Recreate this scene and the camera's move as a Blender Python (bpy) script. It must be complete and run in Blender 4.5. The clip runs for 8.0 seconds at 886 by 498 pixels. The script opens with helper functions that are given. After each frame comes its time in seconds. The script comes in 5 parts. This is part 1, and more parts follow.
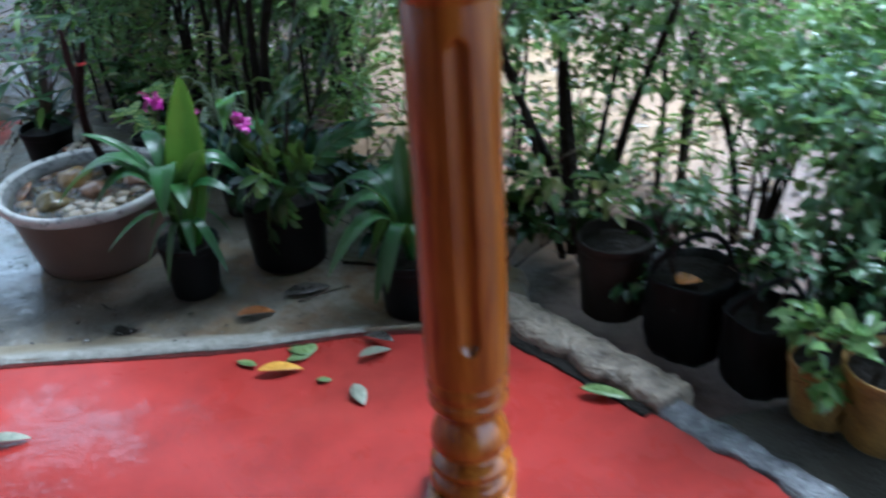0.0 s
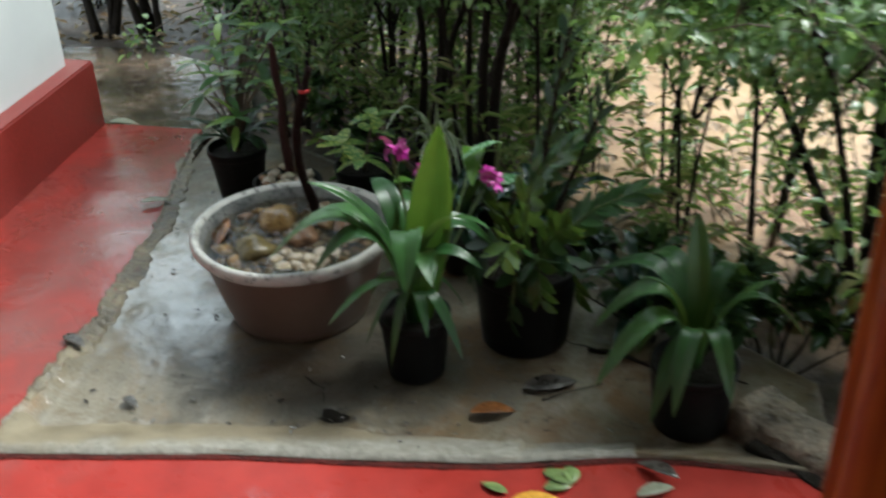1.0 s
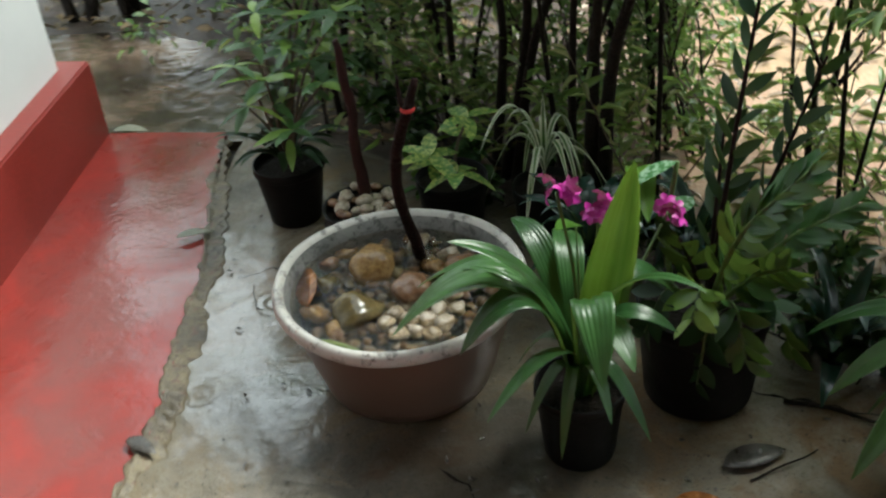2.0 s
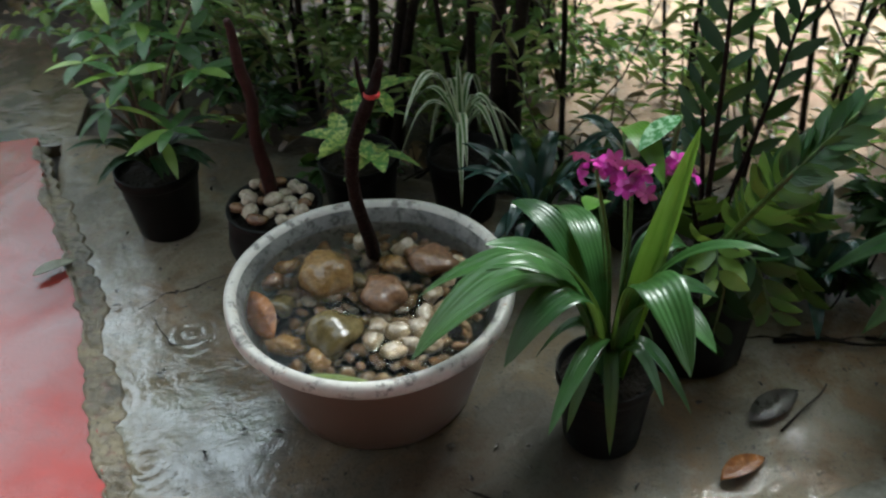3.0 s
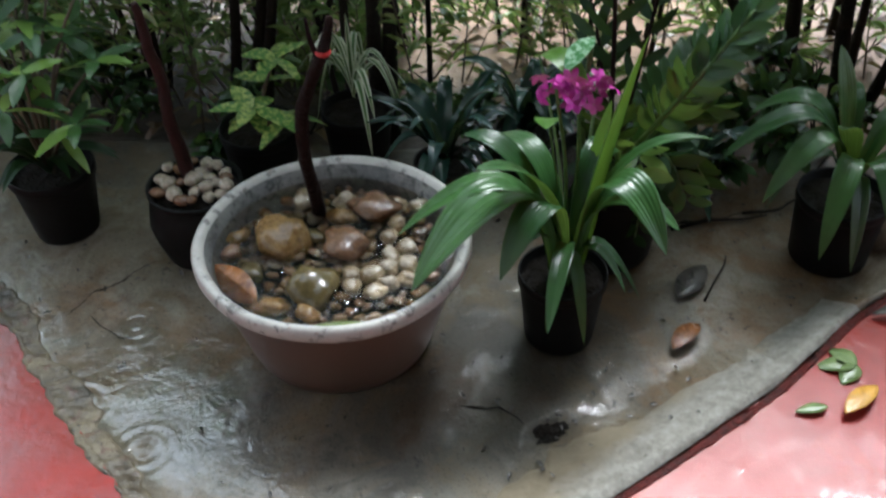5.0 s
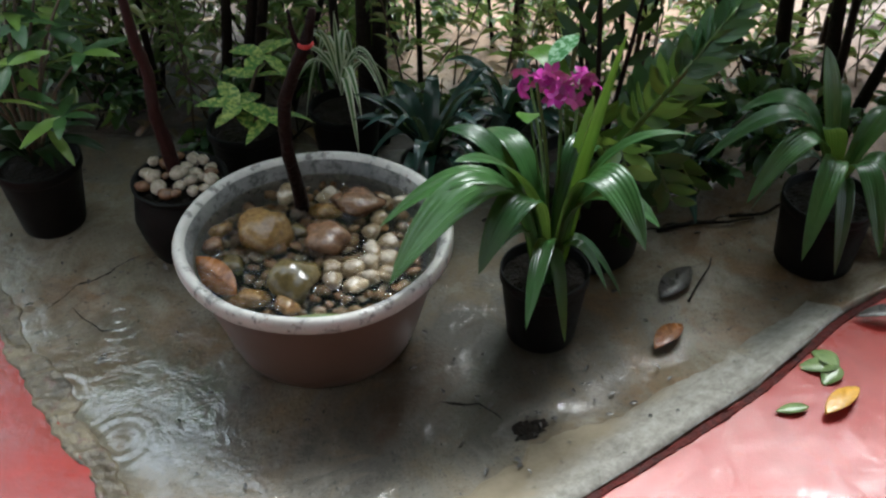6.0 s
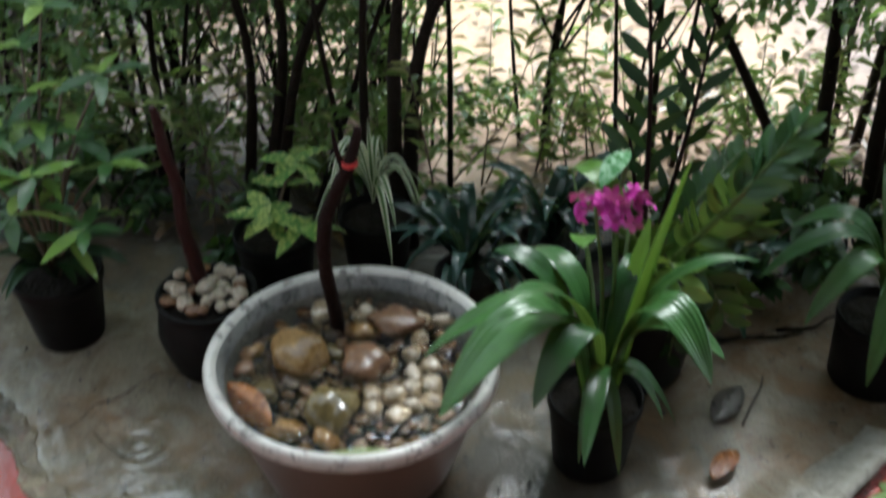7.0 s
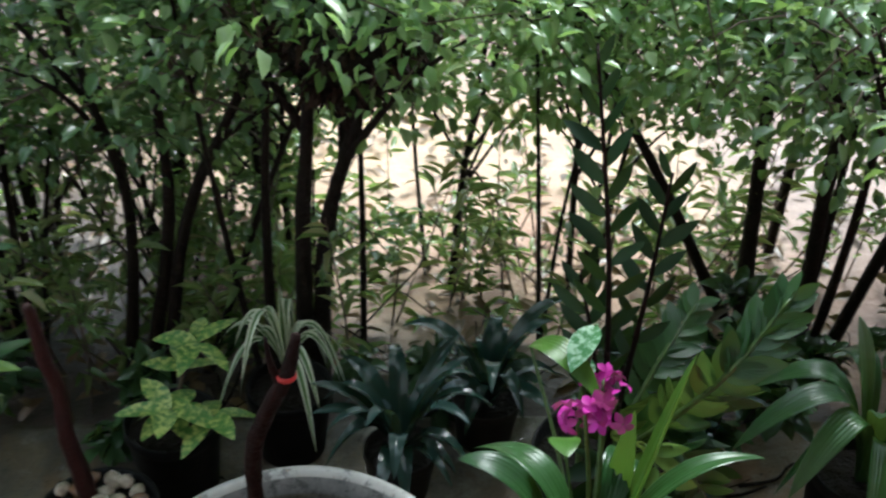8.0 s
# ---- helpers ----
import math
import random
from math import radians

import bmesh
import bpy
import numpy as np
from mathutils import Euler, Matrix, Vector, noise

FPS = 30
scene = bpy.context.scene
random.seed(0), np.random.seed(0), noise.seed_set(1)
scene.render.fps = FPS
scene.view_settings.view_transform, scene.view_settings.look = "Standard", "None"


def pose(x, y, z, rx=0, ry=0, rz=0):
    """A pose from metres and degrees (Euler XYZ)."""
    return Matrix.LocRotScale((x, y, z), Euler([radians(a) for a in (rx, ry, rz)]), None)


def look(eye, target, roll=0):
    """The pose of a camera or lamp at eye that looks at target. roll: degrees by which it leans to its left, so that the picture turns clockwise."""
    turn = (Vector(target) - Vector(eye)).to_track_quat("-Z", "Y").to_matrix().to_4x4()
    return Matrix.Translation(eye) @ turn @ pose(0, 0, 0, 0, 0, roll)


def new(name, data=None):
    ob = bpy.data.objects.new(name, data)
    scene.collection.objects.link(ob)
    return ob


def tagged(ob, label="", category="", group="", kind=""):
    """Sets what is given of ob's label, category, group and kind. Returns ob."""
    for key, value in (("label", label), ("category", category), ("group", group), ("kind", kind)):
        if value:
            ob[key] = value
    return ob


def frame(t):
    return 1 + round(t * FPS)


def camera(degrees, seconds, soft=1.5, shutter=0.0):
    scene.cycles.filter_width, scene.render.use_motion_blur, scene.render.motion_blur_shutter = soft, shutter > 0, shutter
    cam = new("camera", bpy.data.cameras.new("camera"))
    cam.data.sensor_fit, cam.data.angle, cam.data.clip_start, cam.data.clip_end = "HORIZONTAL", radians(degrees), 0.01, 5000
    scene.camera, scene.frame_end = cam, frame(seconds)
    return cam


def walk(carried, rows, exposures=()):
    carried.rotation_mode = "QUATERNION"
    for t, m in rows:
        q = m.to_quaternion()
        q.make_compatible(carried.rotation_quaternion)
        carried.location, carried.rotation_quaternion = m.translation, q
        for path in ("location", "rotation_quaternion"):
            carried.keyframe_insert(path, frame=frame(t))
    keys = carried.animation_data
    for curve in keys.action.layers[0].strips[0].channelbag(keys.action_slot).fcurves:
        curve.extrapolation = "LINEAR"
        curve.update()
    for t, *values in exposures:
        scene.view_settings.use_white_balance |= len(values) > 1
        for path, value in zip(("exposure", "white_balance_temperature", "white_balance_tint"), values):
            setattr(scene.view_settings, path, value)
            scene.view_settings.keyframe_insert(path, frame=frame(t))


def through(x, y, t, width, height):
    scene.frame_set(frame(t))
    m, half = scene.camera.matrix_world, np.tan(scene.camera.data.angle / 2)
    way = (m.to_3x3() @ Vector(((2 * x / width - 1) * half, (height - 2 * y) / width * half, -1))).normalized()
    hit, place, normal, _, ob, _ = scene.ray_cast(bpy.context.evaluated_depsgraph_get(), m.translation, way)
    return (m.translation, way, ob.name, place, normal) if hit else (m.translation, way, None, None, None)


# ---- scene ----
cam = camera(47.0, 8.0, soft=2.3, shutter=0.5)
PATH = [
    (0, (1.235, -2.407, 1.372), (1.040, -0.672, 0.395), -3.4),
    (0.5, (1.009, -2.173, 1.342), (0.720, -0.447, 0.374), -1.3),
    (1, (0.804, -1.963, 1.343), (0.417, -0.266, 0.358), -1.7),
    (1.5, (0.583, -1.720, 1.337), (0.169, -0.060, 0.301), -2.8),
    (2.8, (0.012, -1.296, 1.288), (0.143, 0.281, 0.065), -5.3),
    (3, (-0.082, -1.270, 1.295), (0.168, 0.280, 0.057), -2.9),
    (3.5, (-0.270, -1.244, 1.313), (0.231, 0.195, 0.017), -3.6),
    (4, (-0.426, -1.261, 1.328), (0.258, 0.140, 0.075), -1.1),
    (4.5, (-0.462, -1.265, 1.338), (0.229, 0.124, 0.075), -1.7),
    (5, (-0.464, -1.274, 1.325), (0.253, 0.080, 0.040), -1.1),
    (5.2, (-0.461, -1.275, 1.320), (0.250, 0.048, -0.001), -1.1),
    (6.3, (-0.437, -1.316, 1.292), (0.279, 0.084, 0.056), -0.2),
    (6.5, (-0.460, -1.293, 1.320), (0.252, 0.117, 0.094), -0.1),
    (7, (-0.458, -1.161, 1.313), (0.313, 0.280, 0.159), -0.0),
    (7.5, (-0.436, -0.981, 1.328), (0.475, 0.485, 0.319), -0.9),
    (8, (-0.424, -0.822, 1.345), (0.631, 0.509, 0.289), 2.5),
]
walk(cam, [(t, look(eye, target, roll)) for t, eye, target, roll in PATH], exposures=[(0.0, 1.62, 4700, 2), (0.5, 1.54, 5700, 1), (1.0, 1.5, 6000, 0), (1.5, 1.6, 6400, 0), (3.0, 1.58, 5900, 0), (5.0, 1.6, 5700, 5), (6.5, 1.56, 5900, 3), (7.5, 1.8, 5700, 2), (8.0, 1.72, 5700, 2)])

# light: an overcast, rainy day; the verandah roof shades the floor
world = bpy.data.worlds.new("rain_sky")
scene.world = world
world.use_nodes = True
wn, wl = world.node_tree.nodes, world.node_tree.links
sky = wn.new("ShaderNodeTexSky")
sky.sky_type, sky.sun_disc = "NISHITA", False
sky.sun_elevation, sky.sun_rotation = radians(52), radians(52)
sky.air_density, sky.dust_density, sky.ozone_density = 1.4, 5.0, 1.0
pale = wn.new("ShaderNodeHueSaturation")
pale.inputs["Saturation"].default_value = 0.35
wl.new(sky.outputs[0], pale.inputs["Color"])
# thick rain cloud evens the sky out
cloud = wn.new("ShaderNodeMix")
cloud.data_type = "RGBA"
cloud.inputs["Factor"].default_value, cloud.inputs["B"].default_value = 0.85, (5.6, 5.9, 6.2, 1)
wl.new(pale.outputs[0], cloud.inputs["A"])
wl.new(cloud.outputs["Result"], wn["Background"].inputs["Color"])
wn["Background"].inputs["Strength"].default_value = 0.15
sun = new("sun", bpy.data.lights.new("sun", "SUN"))
sun.data.energy, sun.data.angle, sun.data.color = 2.4, radians(22), (1.0, 0.96, 0.9)
sun.matrix_world = look((7.0, 6.2, 11.0), (0.6, 1.2, 0))


# ---- materials ----
def mat(name, build):
    m = bpy.data.materials.new(name)
    m.use_nodes = True
    nt = m.node_tree
    build(nt, nt.nodes, nt.links, nt.nodes["Principled BSDF"])
    return m


def tex(n, l, scale, detail=4.0, rough=0.55, coord="Object", dist=0.0):
    c = n.new("ShaderNodeTexCoord")
    t = n.new("ShaderNodeTexNoise")
    t.inputs["Scale"].default_value, t.inputs["Detail"].default_value = scale, detail
    t.inputs["Roughness"].default_value, t.inputs["Distortion"].default_value = rough, dist
    l.new(c.outputs[coord], t.inputs["Vector"])
    return t.outputs["Fac"]


def ramp(n, l, fac, stops):
    r = n.new("ShaderNodeValToRGB")
    el = r.color_ramp.elements
    while len(el) < len(stops):
        el.new(0.5)
    for e, (p, c) in zip(el, stops):
        e.position = p
        e.color = (*c, 1) if isinstance(c, tuple) else (c, c, c, 1)
    l.new(fac, r.inputs["Fac"])
    return r.outputs["Color"]


def blend(n, l, fac, a, b, kind="MIX"):
    x = n.new("ShaderNodeMix")
    x.data_type, x.blend_type = "RGBA", kind
    for sock, v in ((x.inputs["Factor"], fac), (x.inputs["A"], a), (x.inputs["B"], b)):
        if isinstance(v, (int, float)):
            sock.default_value = v
        elif isinstance(v, tuple):
            sock.default_value = (*v, 1)
        else:
            l.new(v, sock)
    return x.outputs["Result"]


def bump(n, l, bsdf, fac, strength, distance=0.01):
    b = n.new("ShaderNodeBump")
    b.inputs["Strength"].default_value, b.inputs["Distance"].default_value = strength, distance
    l.new(fac, b.inputs["Height"])
    prior = bsdf.inputs["Normal"].links
    if prior:
        l.new(prior[0].from_socket, b.inputs["Normal"])
    l.new(b.outputs[0], bsdf.inputs["Normal"])


def plain(name, c0, c1, scale=12.0, rough=(0.4, 0.6), bumps=0.15, dist=0.004, metal=0.0, fine=120.0, coord="Object", spec=0.5):
    """Two-tone surface with grain at two scales."""
    def build(nt, n, l, p):
        a = tex(n, l, scale, 5, coord=coord)
        b = tex(n, l, fine, 3, coord=coord)
        col = ramp(n, l, a, [(0.3, c0), (0.7, c1)])
        col = blend(n, l, 0.25, col, ramp(n, l, b, [(0.35, tuple(v * 0.55 for v in c0)), (0.65, tuple(min(1, v * 1.25) for v in c1))]))
        l.new(col, p.inputs["Base Color"])
        l.new(ramp(n, l, a, [(0.3, rough[0]), (0.7, rough[1])]), p.inputs["Roughness"])
        p.inputs["Metallic"].default_value, p.inputs["Specular IOR Level"].default_value = metal, spec
        bump(n, l, p, b, bumps, dist)
        bump(n, l, p, a, bumps, dist * 2)
    return mat(name, build)


def leaf_mat(name, tones, rough=0.32, through=0.3, veins=0.0, stripe=None, island=True, spec=0.5):
    """Wet leaf: varied from leaf to leaf, some light shining through."""
    def build(nt, n, l, p):
        if island:
            rnd = n.new("ShaderNodeNewGeometry").outputs["Random Per Island"]
        else:
            rnd = n.new("ShaderNodeObjectInfo").outputs["Random"]
        col = ramp(n, l, rnd, [(i / max(1, len(tones) - 1), c) for i, c in enumerate(tones)])
        patch = tex(n, l, 30, 3)
        col = blend(n, l, ramp(n, l, patch, [(0.35, 0.0), (0.75, 0.45)]), col, tuple(v * 0.5 for v in tones[0]))
        if stripe:
            uv = n.new("ShaderNodeUVMap").outputs[0]
            sep = n.new("ShaderNodeSeparateXYZ")
            l.new(uv, sep.inputs[0])
            kind, colour, lo, hi = stripe
            if kind == "edge":
                d = n.new("ShaderNodeMath"); d.operation = "SUBTRACT"; d.inputs[1].default_value = 0.5
                l.new(sep.outputs[0], d.inputs[0])
                e = n.new("ShaderNodeMath"); e.operation = "ABSOLUTE"
                l.new(d.outputs[0], e.inputs[0])
                col = blend(n, l, ramp(n, l, e.outputs[0], [(lo, 0.0), (hi, 1.0)]), col, colour)
            else:
                blot = tex(n, l, 85, 3, 0.7)
                col = blend(n, l, ramp(n, l, blot, [(lo, 0.0), (hi, 1.0)]), col, colour)
        l.new(col, p.inputs["Base Color"])
        p.inputs["Roughness"].default_value, p.inputs["Specular IOR Level"].default_value = rough, spec
        if veins:
            uv = n.new("ShaderNodeUVMap").outputs[0]
            w = n.new("ShaderNodeTexWave")
            w.bands_direction = "X"
            w.inputs["Scale"].default_value, w.inputs["Distortion"].default_value = veins, 0.3
            l.new(uv, w.inputs["Vector"])
            bump(n, l, p, w.outputs["Fac"], 0.22, 0.003)
        bump(n, l, p, patch, 0.15, 0.004)
        tr = n.new("ShaderNodeBsdfTranslucent")
        l.new(blend(n, l, 0.35, col, (0.35, 0.5, 0.05)), tr.inputs["Color"])
        mx = n.new("ShaderNodeMixShader")
        mx.inputs[0].default_value = through
        l.new(p.outputs[0], mx.inputs[1])
        l.new(tr.outputs[0], mx.inputs[2])
        l.new(mx.outputs[0], n["Material Output"].inputs["Surface"])
    return mat(name, build)


def pool(n, l, x, y, turn, a, b, film, lo=0.72, hi=0.9):
    """Where a puddle stands: an oval with an uneven rim."""
    co, mp = n.new("ShaderNodeTexCoord"), n.new("ShaderNodeMapping")
    mp.vector_type = "TEXTURE"
    mp.inputs["Location"].default_value, mp.inputs["Rotation"].default_value, mp.inputs["Scale"].default_value = (x, y, 0.0), (0, 0, radians(turn)), (a, b, 1.0)
    l.new(co.outputs["Object"], mp.inputs["Vector"])
    ln, ad = n.new("ShaderNodeVectorMath"), n.new("ShaderNodeMath")
    ln.operation, ad.operation = "LENGTH", "MULTIPLY_ADD"
    l.new(mp.outputs[0], ln.inputs[0])
    ad.inputs[1].default_value = 0.4
    l.new(ln.outputs["Value"], ad.inputs[0])
    l.new(film, ad.inputs[2])
    return ramp(n, l, ad.outputs[0], [(lo, 1.0), (hi, 0.0)])


def red_build(nt, n, l, p):
    big, mid, fine = tex(n, l, 1.6, 5), tex(n, l, 9, 5, 0.6), tex(n, l, 90, 3)
    col = ramp(n, l, mid, [(0.3, (0.22, 0.02, 0.0155)), (0.7, (0.325, 0.033, 0.026))])
    col = blend(n, l, ramp(n, l, big, [(0.55, 0.0), (0.8, 0.5)]), col, (0.26, 0.05, 0.035))
    l.new(col, p.inputs["Base Color"])
    l.new(ramp(n, l, tex(n, l, 6, 5, 0.65, dist=0.6), [(0.36, 0.22), (0.66, 0.42)]), p.inputs["Roughness"])
    bump(n, l, p, mid, 0.12, 0.006)
    bump(n, l, p, fine, 0.06, 0.002)
    # a film of rain water stands in the hollows
    film = tex(n, l, 4.5, 5, 0.6, dist=0.5)
    near, far = pool(n, l, 0.17, -0.86, 10, 0.42, 0.3, tex(n, l, 9, 6, 0.7, dist=0.8), 0.57, 0.76), pool(n, l, -0.78, 0.25, 10, 0.46, 1.1, film, 0.55, 1.05)
    l.new(blend(n, l, far, col, (0.16, 0.027, 0.022)), p.inputs["Base Color"])
    side = pool(n, l, 0.75, -0.72, 12, 0.6, 0.2, tex(n, l, 11, 6, 0.7, dist=0.8), 0.58, 0.64)
    near = blend(n, l, near, blend(n, l, side, (0, 0, 0), (0.1, 0.1, 0.1)), (0.7, 0.7, 0.7))
    l.new(blend(n, l, blend(n, l, far, near, (1, 1, 1)), (0.06, 0.06, 0.06), (0.85, 0.85, 0.85)), p.inputs["Coat Weight"])
    p.inputs["Specular IOR Level"].default_value = 0.13
    p.inputs["Coat Roughness"].default_value, p.inputs["Coat IOR"].default_value = 0.05, 1.7
    wave = n.new("ShaderNodeBump")
    wave.inputs["Strength"].default_value, wave.inputs["Distance"].default_value = 0.22, 0.01
    l.new(tex(n, l, 30, 3, 0.6, dist=0.8), wave.inputs["Height"])
    l.new(wave.outputs[0], p.inputs["Coat Normal"])


def concrete_build(nt, n, l, p):
    big, mid, fine = tex(n, l, 2.0, 6, 0.6), tex(n, l, 13, 6, 0.7), tex(n, l, 170, 3, 0.7)
    spot, smear, rust = tex(n, l, 42, 4, 0.75), tex(n, l, 5.5, 6, 0.7, dist=1.2), tex(n, l, 3.4, 5, 0.65, dist=0.7)
    col = ramp(n, l, big, [(0.36, (0.085, 0.072, 0.053)), (0.5, (0.17, 0.148, 0.112)), (0.64, (0.25, 0.222, 0.176))])
    col = blend(n, l, ramp(n, l, smear, [(0.45, 0.0), (0.6, 0.8)]), col, (0.135, 0.1, 0.057))
    col = blend(n, l, ramp(n, l, rust, [(0.52, 0.0), (0.64, 0.8)]), col, (0.18, 0.105, 0.05))
    col = blend(n, l, ramp(n, l, mid, [(0.52, 0.0), (0.68, 0.6)]), col, (0.27, 0.25, 0.215))
    col = blend(n, l, ramp(n, l, spot, [(0.62, 0.0), (0.68, 0.8)]), col, (0.03, 0.026, 0.02))
    col = blend(n, l, ramp(n, l, fine, [(0.55, 0.0), (0.7, 0.65)]), col, (0.035, 0.032, 0.027))
    # darker ovals: one between basin and orchid pot, one across the rear
    dark_ovals = pool(n, l, 0.17, -0.23, 8, 0.4, 0.2, smear, 0.7, 1.05)
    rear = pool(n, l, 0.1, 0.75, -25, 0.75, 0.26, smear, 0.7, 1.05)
    dark_ovals = blend(n, l, rear, dark_ovals, (1, 1, 1))
    col = blend(n, l, dark_ovals, col, blend(n, l, 0.7, col, (0.016, 0.015, 0.014)))
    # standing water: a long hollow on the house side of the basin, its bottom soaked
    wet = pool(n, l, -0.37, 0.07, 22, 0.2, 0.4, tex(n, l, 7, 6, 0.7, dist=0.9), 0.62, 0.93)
    col = blend(n, l, wet, col, blend(n, l, 0.45, col, (0.03, 0.027, 0.023)))
    l.new(col, p.inputs["Base Color"])
    l.new(ramp(n, l, smear, [(0.35, 0.28), (0.65, 0.6)]), p.inputs["Roughness"])
    p.inputs["Specular IOR Level"].default_value = 0.18
    bump(n, l, p, mid, 0.5, 0.01)
    bump(n, l, p, spot, 0.45, 0.005)
    bump(n, l, p, fine, 0.25, 0.002)
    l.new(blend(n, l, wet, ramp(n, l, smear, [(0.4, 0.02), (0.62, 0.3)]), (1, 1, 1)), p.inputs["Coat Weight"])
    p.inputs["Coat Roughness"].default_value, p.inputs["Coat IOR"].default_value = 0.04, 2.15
    wave = n.new("ShaderNodeBump")
    wave.inputs["Strength"].default_value, wave.inputs["Distance"].default_value = 0.28, 0.01
    rough = tex(n, l, 22, 4, 0.6, dist=1.2)
    for x, y in ((-0.53, 0.12), (-0.47, 0.05), (-0.4, -0.1), (-0.33, 0.2)):
        # rings where raindrops strike the water
        away, wide, ring = n.new("ShaderNodeVectorMath"), n.new("ShaderNodeMath"), n.new("ShaderNodeMath")
        away.operation, wide.operation, ring.operation = "DISTANCE", "MULTIPLY", "SINE"
        wide.inputs[1].default_value = 260
        flat = n.new("ShaderNodeMapping")
        flat.inputs["Scale"].default_value = (1, 1, 0)
        l.new(n.new("ShaderNodeTexCoord").outputs["Object"], flat.inputs["Vector"])
        l.new(flat.outputs[0], away.inputs[0])
        away.inputs[1].default_value = (x, y, 0)
        l.new(away.outputs["Value"], wide.inputs[0])
        l.new(wide.outputs[0], ring.inputs[0])
        rough = blend(n, l, ramp(n, l, away.outputs["Value"], [(0.02, 0.3), (0.08, 0.0)]), rough, ring.outputs[0])
    l.new(rough, wave.inputs["Height"])
    l.new(wave.outputs[0], p.inputs["Coat Normal"])


def ground_build(nt, n, l, p):
    big, mid, fine = tex(n, l, 0.9, 6, 0.6), tex(n, l, 9, 6, 0.65), tex(n, l, 120, 3, 0.7)
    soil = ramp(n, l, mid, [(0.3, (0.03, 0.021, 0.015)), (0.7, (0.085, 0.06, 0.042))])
    sand = ramp(n, l, mid, [(0.25, (0.28, 0.168, 0.09)), (0.7, (0.4, 0.262, 0.138))])
    sand = blend(n, l, ramp(n, l, big, [(0.38, 0.0), (0.62, 0.85)]), sand, (0.27, 0.15, 0.1))
    c = n.new("ShaderNodeTexCoord")
    sep = n.new("ShaderNodeSeparateXYZ")
    l.new(c.outputs["Object"], sep.inputs[0])
    # the trodden sand of the yard begins beyond the hedge, which runs obliquely
    m1 = n.new("ShaderNodeMath"); m1.operation = "MULTIPLY_ADD"
    m1.inputs[1].default_value = 0.72
    l.new(sep.outputs[0], m1.inputs[0]); l.new(sep.outputs[1], m1.inputs[2])
    m2 = n.new("ShaderNodeMath"); m2.operation = "MULTIPLY_ADD"
    m2.inputs[1].default_value = 0.9
    l.new(big, m2.inputs[0]); l.new(m1.outputs[0], m2.inputs[2])
    m3 = n.new("ShaderNodeMath"); m3.operation = "MULTIPLY"
    m3.inputs[1].default_value = 0.25
    l.new(m2.outputs[0], m3.inputs[0])
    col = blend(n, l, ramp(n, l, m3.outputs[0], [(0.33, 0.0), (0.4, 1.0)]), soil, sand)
    pink = ramp(n, l, mid, [(0.3, (0.12, 0.072, 0.055)), (0.7, (0.26, 0.175, 0.135))])
    col = blend(n, l, ramp(n, l, m3.outputs[0], [(0.78, 0.0), (0.9, 0.85)]), col, pink)
    lean, east = n.new("ShaderNodeMath"), n.new("ShaderNodeMapRange")
    lean.operation = "MULTIPLY_ADD"
    lean.inputs[1].default_value = -0.6
    l.new(sep.outputs[1], lean.inputs[0]); l.new(sep.outputs[0], lean.inputs[2])
    east.inputs["From Min"].default_value, east.inputs["From Max"].default_value = 1.25, 1.6
    l.new(lean.outputs[0], east.inputs["Value"])
    col = blend(n, l, east.outputs[0], col, pink)
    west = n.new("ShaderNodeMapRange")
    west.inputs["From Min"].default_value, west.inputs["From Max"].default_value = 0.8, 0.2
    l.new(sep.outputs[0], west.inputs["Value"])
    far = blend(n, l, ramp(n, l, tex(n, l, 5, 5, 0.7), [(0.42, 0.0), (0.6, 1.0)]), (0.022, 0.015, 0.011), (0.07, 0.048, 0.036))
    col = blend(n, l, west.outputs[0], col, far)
    col = blend(n, l, ramp(n, l, fine, [(0.55, 0.0), (0.75, 0.5)]), col, (0.1, 0.07, 0.045))
    l.new(col, p.inputs["Base Color"])
    l.new(ramp(n, l, big, [(0.35, 0.35), (0.65, 0.75)]), p.inputs["Roughness"])
    bump(n, l, p, mid, 0.5, 0.03)
    bump(n, l, p, fine, 0.4, 0.006)


def wood_build(nt, n, l, p):
    c = n.new("ShaderNodeTexCoord")
    mp = n.new("ShaderNodeMapping")
    mp.inputs["Scale"].default_value = (14, 14, 1.1)
    l.new(c.outputs["Object"], mp.inputs["Vector"])
    t = n.new("ShaderNodeTexNoise")
    t.inputs["Scale"].default_value, t.inputs["Detail"].default_value, t.inputs["Distortion"].default_value = 3.0, 6, 0.6
    l.new(mp.outputs[0], t.inputs["Vector"])
    big = tex(n, l, 4, 3)
    col = ramp(n, l, t.outputs["Fac"], [(0.3, (0.18, 0.042, 0.005)), (0.55, (0.36, 0.115, 0.01)), (0.75, (0.5, 0.19, 0.015))])
    col = blend(n, l, ramp(n, l, big, [(0.4, 0.0), (0.75, 0.5)]), col, (0.2, 0.045, 0.006))
    l.new(col, p.inputs["Base Color"])
    p.inputs["Roughness"].default_value = 0.26
    p.inputs["Coat Weight"].default_value, p.inputs["Coat Roughness"].default_value = 0.35, 0.08
    bump(n, l, p, t.outputs["Fac"], 0.08, 0.002)


